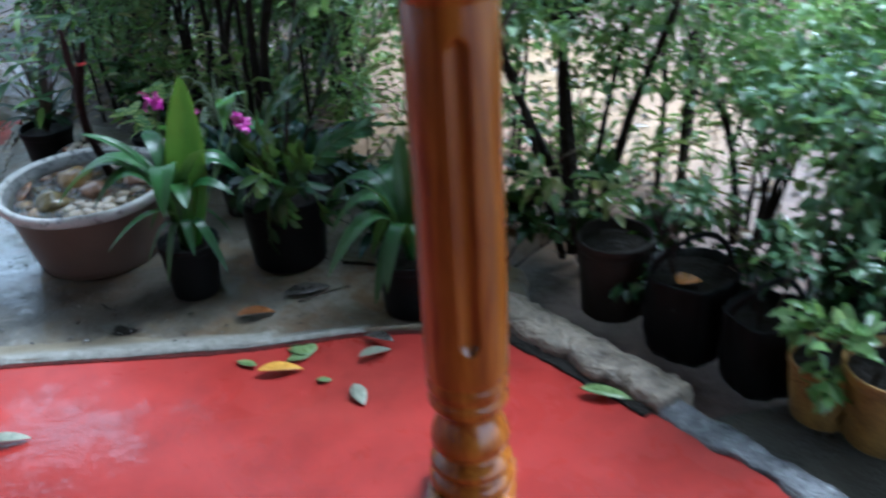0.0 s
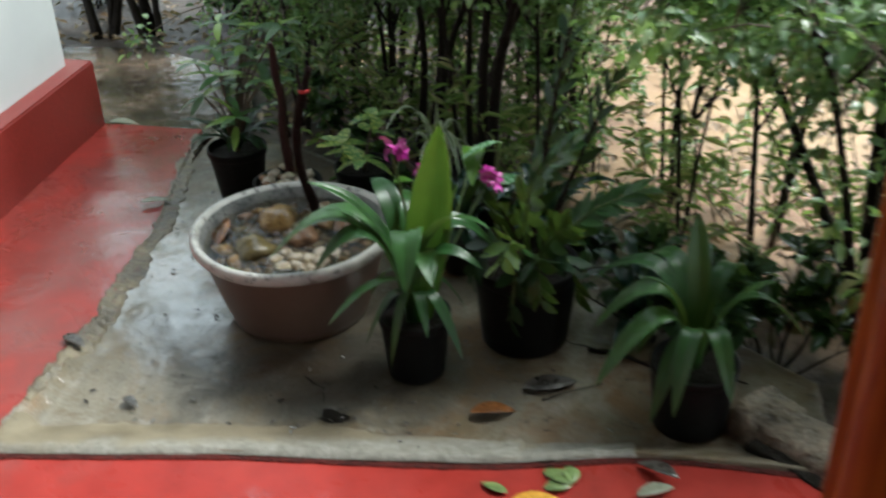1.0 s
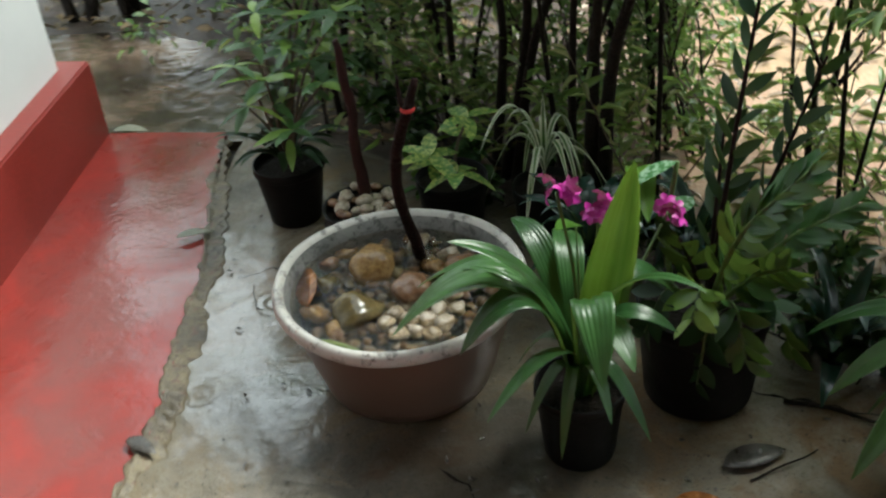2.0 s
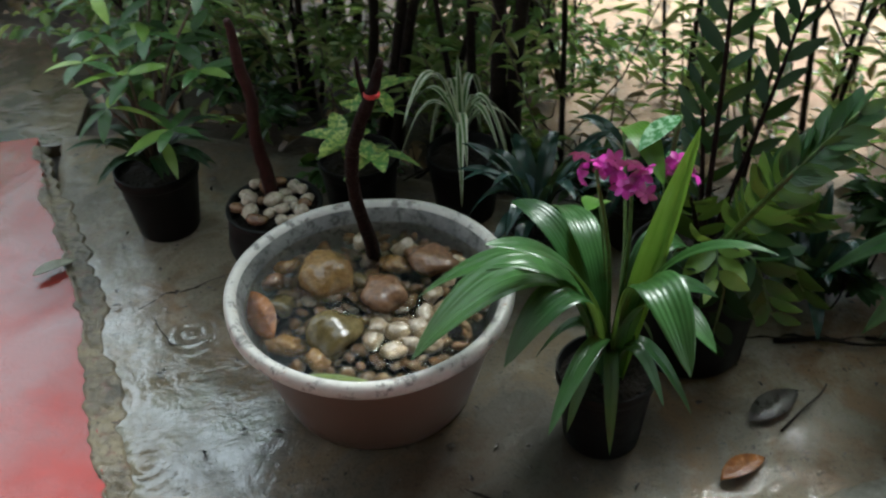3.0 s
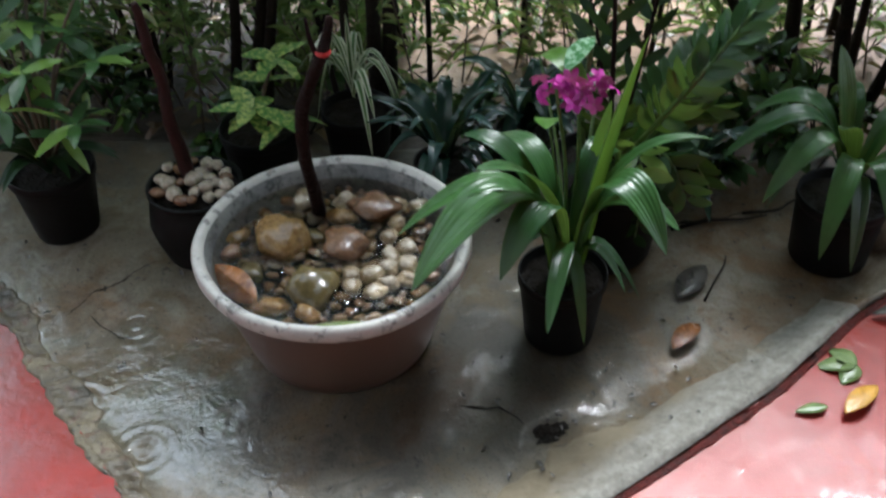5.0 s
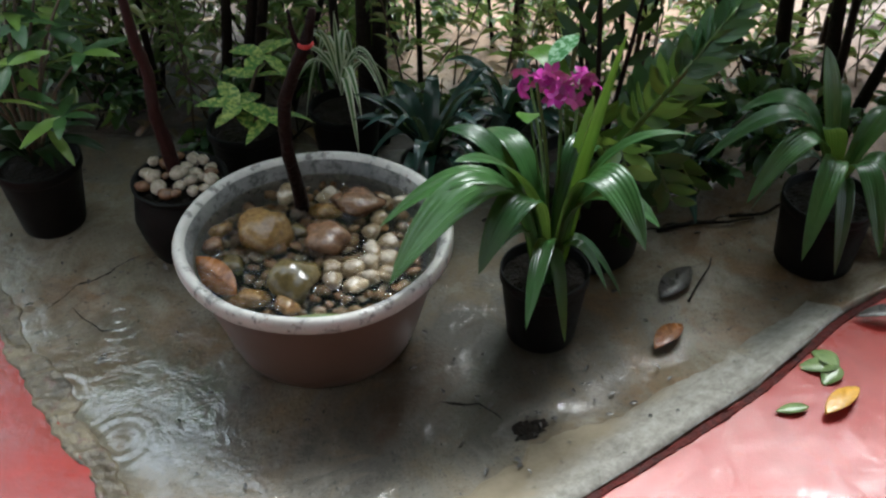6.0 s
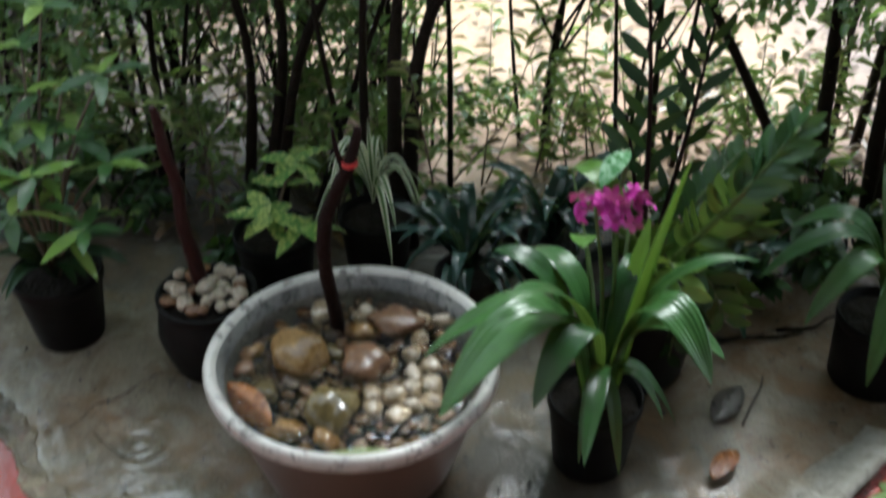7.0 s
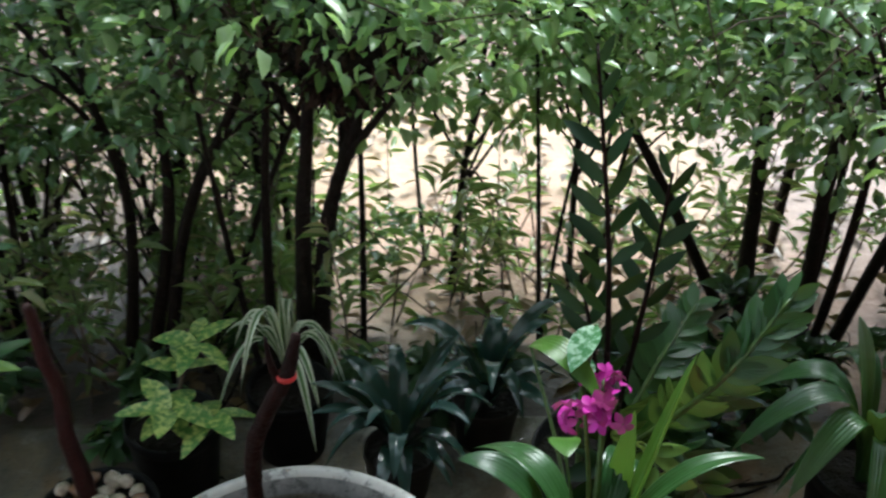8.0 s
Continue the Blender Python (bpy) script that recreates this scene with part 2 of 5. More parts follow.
def basin_build(nt, n, l, p):
    a, b = tex(n, l, 7, 5), tex(n, l, 70, 4, 0.7)
    col = ramp(n, l, a, [(0.3, (0.09, 0.05, 0.036)), (0.7, (0.132, 0.077, 0.056))])
    col = blend(n, l, ramp(n, l, b, [(0.56, 0.0), (0.72, 0.6)]), col, (0.12, 0.06, 0.04))
    l.new(col, p.inputs["Base Color"])
    l.new(ramp(n, l, a, [(0.3, 0.3), (0.7, 0.5)]), p.inputs["Roughness"])
    bump(n, l, p, b, 0.1, 0.002)


def rim_build(nt, n, l, p):
    a, b, c = tex(n, l, 16, 6, 0.65), tex(n, l, 90, 4, 0.7), tex(n, l, 38, 5, 0.7)
    col = ramp(n, l, a, [(0.3, (0.34, 0.33, 0.31)), (0.6, (0.48, 0.46, 0.43))])
    col = blend(n, l, ramp(n, l, c, [(0.54, 0.0), (0.62, 0.85)]), col, (0.11, 0.105, 0.1))
    col = blend(n, l, ramp(n, l, b, [(0.6, 0.0), (0.72, 0.7)]), col, (0.25, 0.13, 0.06))
    l.new(col, p.inputs["Base Color"])
    p.inputs["Roughness"].default_value = 0.4
    bump(n, l, p, a, 0.2, 0.004)


def water_build(nt, n, l, p):
    p.inputs["Base Color"].default_value = (0.62, 0.54, 0.4, 1)
    p.inputs["Transmission Weight"].default_value = 1.0
    p.inputs["Roughness"].default_value, p.inputs["IOR"].default_value = 0.02, 1.33
    bump(n, l, p, tex(n, l, 34, 4, 0.6, dist=1.0), 0.55, 0.012)


def puddle_build(nt, n, l, p):
    big = tex(n, l, 3.0, 4)
    l.new(ramp(n, l, big, [(0.4, (0.025, 0.019, 0.014)), (0.6, (0.12, 0.085, 0.06))]), p.inputs["Base Color"])
    p.inputs["Roughness"].default_value, p.inputs["IOR"].default_value = 0.04, 1.6
    bump(n, l, p, tex(n, l, 18, 4, 0.6, dist=0.9), 0.4, 0.012)


def stone_build(nt, n, l, p):
    rnd = n.new("ShaderNodeObjectInfo").outputs["Random"]
    a, b = tex(n, l, 24, 5, 0.6), tex(n, l, 160, 3)
    col = ramp(n, l, rnd, [(0.0, (0.12, 0.08, 0.045)), (0.25, (0.16, 0.12, 0.08)), (0.45, (0.1, 0.062, 0.032)), (0.65, (0.17, 0.1, 0.055)), (0.85, (0.07, 0.048, 0.03)), (1.0, (0.26, 0.22, 0.17))])
    col = blend(n, l, ramp(n, l, a, [(0.45, 0.0), (0.7, 0.5)]), col, (0.16, 0.1, 0.055))
    l.new(col, p.inputs["Base Color"])
    p.inputs["Roughness"].default_value = 0.22
    bump(n, l, p, a, 0.2, 0.004)
    bump(n, l, p, b, 0.15, 0.001)


def wall_build(nt, n, l, p):
    a, b = tex(n, l, 1.7, 5), tex(n, l, 140, 3)
    l.new(ramp(n, l, a, [(0.3, (0.43, 0.445, 0.45)), (0.7, (0.52, 0.535, 0.54))]), p.inputs["Base Color"])
    p.inputs["Roughness"].default_value = 0.6
    bump(n, l, p, b, 0.15, 0.002)
    bump(n, l, p, a, 0.1, 0.01)


RED = mat("red_oxide_cement", red_build)
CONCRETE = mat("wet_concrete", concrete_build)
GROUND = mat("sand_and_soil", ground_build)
WOOD = mat("varnished_wood", wood_build)
BASIN = mat("brown_plastic", basin_build)
RIM = mat("weathered_grey_plastic", rim_build)


def inner_build(nt, n, l, p):
    a, b = tex(n, l, 11, 6, 0.7), tex(n, l, 55, 5, 0.75)
    col = ramp(n, l, a, [(0.35, (0.13, 0.135, 0.14)), (0.62, (0.3, 0.3, 0.29))])
    col = blend(n, l, ramp(n, l, b, [(0.5, 0.0), (0.6, 0.8)]), col, (0.06, 0.06, 0.06))
    l.new(col, p.inputs["Base Color"])
    p.inputs["Roughness"].default_value = 0.3
    bump(n, l, p, b, 0.25, 0.003)


RIM_IN = mat("streaked_grey_plastic", inner_build)
WATER = mat("clear_water", water_build)
PUDDLE = mat("rain_puddle", puddle_build)
STONE = mat("river_stone", stone_build)
WALL = mat("white_limewash", wall_build)
SKIRT = plain("red_paint", (0.13, 0.014, 0.011), (0.2, 0.024, 0.019), 5, (0.28, 0.45), 0.12)
BROWN_STONE = plain("brown_stone", (0.13, 0.07, 0.025), (0.27, 0.165, 0.065), 30, (0.06, 0.2), 0.2)
RUSSET_STONE = plain("russet_stone", (0.085, 0.042, 0.023), (0.2, 0.11, 0.06), 34, (0.06, 0.2), 0.35)
OLIVE_STONE = plain("olive_stone", (0.045, 0.036, 0.017), (0.15, 0.11, 0.045), 22, (0.05, 0.15), 0.2)
WHITE_STONE = plain("white_stone", (0.24, 0.19, 0.14), (0.46, 0.4, 0.32), 20, (0.2, 0.35), 0.2)
BLACK = plain("black_plastic", (0.003, 0.003, 0.0034), (0.007, 0.007, 0.0066), 14, (0.45, 0.65), 0.1, spec=0.14)
BROWN_POT = plain("dark_clay", (0.012, 0.009, 0.007), (0.026, 0.019, 0.015), 14, (0.5, 0.7), 0.2, spec=0.25)
YELLOW_POT = plain("yellow_paint_worn", (0.12, 0.065, 0.02), (0.46, 0.27, 0.06), 16, (0.4, 0.6), 0.25)
SOIL = plain("potting_soil", (0.006, 0.0045, 0.003), (0.018, 0.013, 0.009), 30, (0.6, 0.9), 0.9, 0.01, spec=0.2)
BARK = plain("wet_bark", (0.006, 0.0045, 0.0035), (0.022, 0.016, 0.012), 26, (0.5, 0.75), 0.9, 0.006, spec=0.12)
RED_STEM = plain("red_brown_stem", (0.014, 0.0045, 0.004), (0.036, 0.01, 0.0085), 22, (0.5, 0.65), 0.4, spec=0.2)
DARK_STEM = plain("dark_stem", (0.005, 0.003, 0.0026), (0.019, 0.008, 0.0065), 26, (0.5, 0.7), 0.8, 0.006, spec=0.1)
GREEN_STEM = plain("green_stem", (0.04, 0.075, 0.02), (0.1, 0.16, 0.04), 30, (0.3, 0.45), 0.2)
TWIG = plain("thin_twig", (0.05, 0.035, 0.022), (0.12, 0.09, 0.055), 30, (0.5, 0.7), 0.3)
KERB_WET = plain("wet_grey_cement", (0.05, 0.05, 0.052), (0.2, 0.2, 0.21), 22, (0.1, 0.35), 0.8, 0.012)
KERB = plain("broken_kerb_concrete", (0.05, 0.037, 0.026), (0.31, 0.25, 0.185), 17, (0.3, 0.6), 0.9, 0.014, fine=70.0)
YARD = plain("muddy_cement", (0.022, 0.019, 0.013), (0.1, 0.088, 0.062), 7, (0.25, 0.6), 0.6, 0.01)
ROOF = plain("dark_roof_underside", (0.05, 0.03, 0.02), (0.1, 0.06, 0.04), 5, (0.6, 0.8), 0.3)
PETAL = leaf_mat("magenta_petal", [(0.28, 0.004, 0.16), (0.42, 0.01, 0.27), (0.56, 0.03, 0.4)], 0.45, 0.08)
RIBBON = plain("red_tie", (0.34, 0.015, 0.015), (0.5, 0.03, 0.03), 20, (0.4, 0.5), 0.1)
ORCHID = leaf_mat("pleated_leaf", [(0.02, 0.064, 0.018), (0.032, 0.092, 0.025), (0.05, 0.125, 0.032)], 0.3, 0.2, veins=2.2, island=False)
YOUNG = leaf_mat("young_leaf", [(0.058, 0.155, 0.022), (0.095, 0.205, 0.027)], 0.3, 0.38, veins=2.5, island=False)
ZZ = leaf_mat("glossy_dark_leaf", [(0.006, 0.022, 0.009), (0.01, 0.034, 0.012), (0.016, 0.046, 0.014)], 0.42, 0.1, island=False, spec=0.22)
LIME = leaf_mat("lime_leaf", [(0.15, 0.27, 0.05), (0.26, 0.38, 0.09)], 0.3, 0.3, island=False)
SPOTTED = leaf_mat("yellow_spotted_leaf", [(0.07, 0.2, 0.045), (0.11, 0.27, 0.06)], 0.3, 0.25, stripe=("blot", (0.5, 0.56, 0.16), 0.46, 0.62), island=False)
EDGED = leaf_mat("white_edged_leaf", [(0.05, 0.13, 0.035), (0.07, 0.17, 0.04)], 0.3, 0.25, stripe=("edge", (0.68, 0.72, 0.55), 0.14, 0.28), island=False)
SILVER = leaf_mat("silver_spotted_leaf", [(0.05, 0.16, 0.06), (0.07, 0.2, 0.08)], 0.2, 0.25, stripe=("blot", (0.3, 0.45, 0.3), 0.48, 0.6), island=False)
BLUE = leaf_mat("blue_green_leaf", [(0.01, 0.03, 0.024), (0.018, 0.048, 0.04), (0.034, 0.066, 0.06)], 0.2, 0.1, island=False)
PALE = leaf_mat("pale_blue_leaf", [(0.12, 0.17, 0.2), (0.2, 0.27, 0.31)], 0.2, 0.15, island=False)
HEDGE = leaf_mat("hedge_leaf", [(0.04, 0.085, 0.042), (0.085, 0.17, 0.075), (0.15, 0.26, 0.115), (0.3, 0.41, 0.21)], 0.2, 0.5)
HEDGE_LIGHT = leaf_mat("hedge_leaf_light", [(0.13, 0.26, 0.09), (0.25, 0.42, 0.15), (0.42, 0.58, 0.28)], 0.2, 0.5)
HEDGE_BLUE = leaf_mat("hedge_leaf_blue", [(0.08, 0.16, 0.08), (0.13, 0.24, 0.12), (0.24, 0.36, 0.2)], 0.25, 0.35)
LOW = leaf_mat("low_dark_leaf", [(0.018, 0.045, 0.02), (0.035, 0.08, 0.03), (0.06, 0.12, 0.05)], 0.22, 0.2)
WEED = leaf_mat("weed_leaf", [(0.09, 0.16, 0.06), (0.16, 0.26, 0.09), (0.28, 0.36, 0.15), (0.36, 0.33, 0.17)], 0.22, 0.45)
LITTER = leaf_mat("dead_leaf", [(0.08, 0.045, 0.022), (0.16, 0.09, 0.045), (0.26, 0.17, 0.09), (0.05, 0.03, 0.02)], 0.4, 0.1)
FALLEN = plain("fallen_leaf_orange", (0.36, 0.13, 0.02), (0.55, 0.24, 0.04), 40, (0.25, 0.4), 0.2)
FALLEN_SOAKED = plain("fallen_leaf_soaked", (0.13, 0.045, 0.015), (0.3, 0.12, 0.035), 50, (0.12, 0.3), 0.35)
FALLEN_YELLOW = plain("fallen_leaf_yellow", (0.4, 0.19, 0.022), (0.62, 0.34, 0.045), 40, (0.25, 0.4), 0.2)
FALLEN_GREEN = plain("fallen_leaf_green", (0.075, 0.125, 0.035), (0.17, 0.23, 0.08), 40, (0.25, 0.4), 0.2)
FALLEN_GREY = plain("fallen_leaf_grey", (0.14, 0.15, 0.105), (0.28, 0.275, 0.205), 40, (0.3, 0.5), 0.2)
FALLEN_DARK = plain("fallen_leaf_dark", (0.025, 0.022, 0.02), (0.08, 0.07, 0.06), 40, (0.2, 0.4), 0.3)


# ---- mesh helpers ----
def obj(name, data, m, parent=None, smooth=True):
    """A mesh object from (verts, faces) or (verts, faces, uvs) or a bmesh."""
    me = bpy.data.meshes.new(name)
    if isinstance(data, bmesh.types.BMesh):
        data.to_mesh(me)
        data.free()
    else:
        me.from_pydata([tuple(v) for v in data[0]], [], data[1])
        if len(data) > 2:
            uv = me.uv_layers.new(name="UVMap")
            idx = np.empty(len(me.loops), dtype=np.int32)
            me.loops.foreach_get("vertex_index", idx)
            uv.data.foreach_set("uv", np.asarray(data[2], dtype=np.float32)[idx].ravel())
    me.materials.append(m)
    if smooth:
        me.polygons.foreach_set("use_smooth", [True] * len(me.polygons))
    ob = new(name, me)
    if parent:
        ob.parent = parent
    return ob


def part(name, data, m, parent, label="", smooth=True):
    return tagged(obj(name, data, m, parent, smooth), label)


def thing(name, x, y, z, label, category, group="", rz=0.0):
    e = new(name)
    e.empty_display_size = 0.05
    e.matrix_basis = pose(x, y, z, 0, 0, rz)
    return tagged(e, label, category, group)


def lathe(profile, seg=40, wob=None):
    """Turned shape from (radius, z); wob(angle, z, r) may change the radius."""
    v, f = [], []
    for r, z in profile:
        for i in range(seg):
            a = 2 * math.pi * i / seg
            rr = wob(a, z, r) if wob else r
            v.append((rr * math.cos(a), rr * math.sin(a), z))
    for j in range(len(profile) - 1):
        for i in range(seg):
            k = (i + 1) % seg
            f.append((j * seg + i, j * seg + k, (j + 1) * seg + k, (j + 1) * seg + i))
    return v, f


def tube(points, radii, seg=8, wob=0.0, rnd=None):
    pts = [Vector(p) for p in points]
    v, f = [], []
    for i, p in enumerate(pts):
        d = (pts[min(i + 1, len(pts) - 1)] - pts[max(i - 1, 0)]).normalized()
        s = d.cross(Vector((0.13, 0.97, 0.2))).normalized()
        u = d.cross(s)
        for k in range(seg):
            a = 2 * math.pi * k / seg
            r = radii[i] * (1 + (rnd.uniform(-wob, wob) if rnd else 0))
            v.append(p + s * (r * math.cos(a)) + u * (r * math.sin(a)))
    for i in range(len(pts) - 1):
        for k in range(seg):
            m = (k + 1) % seg
            f.append((i * seg + k, i * seg + m, (i + 1) * seg + m, (i + 1) * seg + k))
    f.append(tuple(range(seg - 1, -1, -1)))
    f.append(tuple((len(pts) - 1) * seg + k for k in range(seg)))
    return v, f


def smooth_line(points, n):
    """Catmull-Rom line through the points."""
    p = [Vector(q) for q in points]
    p = [2 * p[0] - p[1]] + p + [2 * p[-1] - p[-2]]
    out, spans = [], len(p) - 3
    for i in range(n):
        s = i / (n - 1) * spans
        k = min(int(s), spans - 1)
        t = s - k
        a, b, c, d = p[k:k + 4]
        out.append(0.5 * (2 * b + (c - a) * t + (2 * a - 5 * b + 4 * c - d) * t * t + (3 * b - a - 3 * c + d) * t ** 3))
    return out


def join(*parts):
    v, f = [], []
    for a, b in parts:
        o = len(v)
        v.extend(a)
        f.extend(tuple(i + o for i in q) for q in b)
    return v, f


def arc_leaf(base, tip, lift, width, fold=0.25, n=16, shape=1.0, twist=0.0, pleat=0.0, cols=6, near=0.38, turn=0.0):
    """A strap leaf from base to tip, arched up by lift, V-folded along its midrib."""
    b, t = Vector(base), Vector(tip)
    c = b + (t - b) * near + Vector((0, 0, lift * 2))
    v, f, uv = [], [], []
    for i in range(n + 1):
        s = i / n
        p = (1 - s) ** 2 * b + 2 * s * (1 - s) * c + s * s * t
        d = (2 * (1 - s) * (c - b) + 2 * s * (t - c)).normalized()
        side = d.cross(Vector((0, 0, 1)))
        side = side.normalized() if side.length > 0.05 else Vector((1, 0, 0))
        side = Matrix.Rotation(turn + twist * s, 3, d) @ side
        up = side.cross(d)
        w = width * 0.5 * (math.sin(math.pi * min(1, 0.06 + 0.94 * s ** shape)) ** 0.75 + 0.08 * (1 - s))
        for k in range(cols + 1):
            q = k / cols * 2 - 1
            h = abs(q) * fold * w + pleat * w * (0.5 if k % 2 else -0.5)
            v.append(p + side * (q * w) + up * h)
            uv.append(((q + 1) / 2, s))
    for i in range(n):
        for k in range(cols):
            a = i * (cols + 1) + k
            f.append((a, a + 1, a + cols + 2, a + cols + 1))
    return v, f, uv


def leaf_blade(length, width, curl=0.15, fold=0.25, n=6, peak=0.45):
    """An oval pointed blade along x, to be set about as a piece."""
    v, f, uv = [], [], []
    for i in range(n + 1):
        s = i / n
        w = width * 0.5 * math.sin(math.pi * s ** (math.log(0.5) / math.log(peak))) ** 0.8 + 0.0006
        for k in (-1, 0, 1):
            v.append((length * s, k * w, abs(k) * fold * w - curl * length * s * s))
            uv.append(((k + 1) / 2, s))
    for i in range(n):
        for k in (0, 1):
            a = i * 3 + k
            f.append((a, a + 1, a + 4, a + 3))
    return v, f, uv


def leaf_cloud(rng, places, dirs, lengths, ratio):
    """Many small leaves as one mesh: each a folded, curled blade of its own."""
    tmpl = np.array([(0, 0, 0), (0.35, -0.5, 0.14), (0.38, 0, -0.02), (0.35, 0.5, 0.14), (0.75, -0.36, 0.02), (0.78, 0, -0.1), (0.75, 0.36, 0.02), (1.0, 0, -0.2)])
    faces = np.array([(0, 1, 2, 2), (0, 2, 3, 3), (1, 4, 5, 2), (2, 5, 6, 3), (4, 7, 5, 5), (5, 7, 6, 6)])
    n = len(places)
    d = dirs / np.linalg.norm(dirs, axis=1, keepdims=True)
    ref = rng.normal(size=(n, 3)) * 0.35 + np.array((0, 0, 1.0))
    s = np.cross(ref, d)
    s /= np.linalg.norm(s, axis=1, keepdims=True) + 1e-9
    u = np.cross(d, s)
    L = lengths[:, None, None]
    loc = tmpl[None] * np.array((1, ratio, 1))[None, None]
    v = places[:, None] + L * (loc[..., :1] * d[:, None] + loc[..., 1:2] * s[:, None] + loc[..., 2:] * u[:, None])
    v = v.reshape(-1, 3)
    f = []
    for i in range(n):
        o = i * 8
        for q in faces:
            f.append(tuple(int(x) + o for x in (q[:3] if q[2] == q[3] else q)))
    return v.tolist(), f


def rock(seed, rx, ry, rz, rough=0.16, sub=2):
    bm = bmesh.new()
    bmesh.ops.create_icosphere(bm, subdivisions=sub, radius=1.0)
    off = Vector((seed * 3.7, seed * 1.3, seed * 2.1))
    for v in bm.verts:
        k = 1 + rough * (noise.noise(v.co * 1.1 + off) * 1.6 + 0.4 * noise.noise(v.co * 2.7 + off))
        q = v.co * k
        v.co = Vector((q.x * rx, q.y * ry, q.z * rz))
    return bm


def sheet(name, rings, m, thick, kind_label, category):
    """A flat slab with the outline given, its top at the outline's height."""
    bm = bmesh.new()
    top = [bm.verts.new(p) for p in rings]
    face = bm.faces.new(top)
    if face.normal.z < 0:
        face.normal_flip()
    ext = bmesh.ops.extrude_face_region(bm, geom=[face])
    vs = [g for g in ext["geom"] if isinstance(g, bmesh.types.BMVert)]
    bmesh.ops.translate(bm, verts=vs, vec=(0, 0, thick))
    bmesh.ops.recalc_face_normals(bm, faces=bm.faces)
    ob = obj(name, bm, m, smooth=False)
    return tagged(ob, kind_label, category, kind="structure")


def box_bm(x0, y0, z0, x1, y1, z1, bevel=0.0):
    bm = bmesh.new()
    bmesh.ops.create_cube(bm, size=1.0)
    for v in bm.verts:
        v.co = Vector(((x0 + x1) / 2 + v.co.x * (x1 - x0), (y0 + y1) / 2 + v.co.y * (y1 - y0), (z0 + z1) / 2 + v.co.z * (z1 - z0)))
    if bevel:
        bmesh.ops.bevel(bm, geom=bm.edges[:], offset=bevel, segments=2, affect="EDGES")
    return bm


# ---- structure ----
def build_ground():
    def hgt(x, y):
        base = -0.035 + 0.03 * noise.noise(Vector((x * 0.7, y * 0.7, 0))) + 0.012 * noise.noise(Vector((x * 3, y * 3, 4)))
        inside = -1.7 < x < 2.0 and y < 0.2
        return base - (0.05 if inside else 0.0)
    def line(lo, hi, fine_lo, fine_hi, step):
        a = list(np.arange(fine_lo, fine_hi, step))
        d = step
        lowside, x = [], fine_lo
        while x > lo:
            d *= 1.35
            x -= d
            lowside.append(max(x, lo))
        d, x, hiside = step, fine_hi, [fine_hi]
        while x < hi:
            d *= 1.35
            x += d
            hiside.append(min(x, hi))
        return lowside[::-1] + a + hiside
    xs, ys = line(-400, 400, -3, 5, 0.07), line(-400, 400, -1.5, 5, 0.07)
    v = [(x, y, hgt(x, y)) for y in ys for x in xs]
    w = len(xs)
    f = [(j * w + i, j * w + i + 1, (j + 1) * w + i + 1, (j + 1) * w + i) for j in range(len(ys) - 1) for i in range(w - 1)]
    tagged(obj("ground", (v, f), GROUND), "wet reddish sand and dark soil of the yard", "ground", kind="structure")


FLOOR = 0.048
JOINT = ((-1.2, -0.79), (-0.384, -0.661), (-0.195, -0.63), (0.06, -0.584), (0.33, -0.553), (0.56, -0.52), (0.69, -0.487), (0.8, -0.458), (0.93, -0.444), (1.17, -0.44))
WALK_EDGE = ((-0.66, -0.435), (-0.4, -0.435), (-0.2, -0.455), (0.0, -0.49), (0.15, -0.512), (0.3, -0.535), (0.5, -0.585), (0.75, -0.65), (1.0, -0.7))


def skirt_x(y):
    return -1.055 + (0.99 - y) * 0.075


def joint_y(x):
    return float(np.interp(x, [p[0] for p in JOINT], [p[1] for p in JOINT]))


def edge_x(y):
    return float(np.interp(y, [p[0] for p in WALK_EDGE], [p[1] for p in WALK_EDGE]))


def ease(t):
    t = min(1.0, max(0.0, t))
    return t * t * (3 - 2 * t)


def walk_z(y):
    """The walkway falls away from the verandah, so that rain runs off."""
    return 0.014 + (FLOOR - 0.008) * ease((0.3 - y) / 0.95)


def slab_z(x, y):
    """Sunken cement, rising to the verandah and to the walkway along its edges."""
    chip = -0.012 * math.exp(-(((x - 0.2) / 0.05) ** 2 + ((y + 0.39) / 0.022) ** 2) ** 3)
    z = 0.012 + 0.043 * ease(1 - (y - joint_y(x)) / (0.15 if x < 0.6 else 0.1))
    z += (walk_z(y) - 0.003 - z) * ease(1 - (x - edge_x(y)) / 0.06)
    return z + chip + 0.003 * noise.noise(Vector((x * 4, y * 4, 1))) + 0.0018 * noise.noise(Vector((x * 15, y * 15, 2)))


build_ground()
sheet("floor", [(x, y - 0.002, FLOOR) for x, y in JOINT[::-1]] + [(skirt_x(-5.0) - 0.2, -5.0, FLOOR), (3.4, -5.0, FLOOR), (3.4, -2.72, FLOOR), (1.7, -0.99, FLOOR), (1.6, -0.87, FLOOR), (1.45, -0.735, FLOOR), (1.28, -0.58, FLOOR)],
      RED, -0.12, "polished red oxide cement verandah floor, wet in places", "floor")


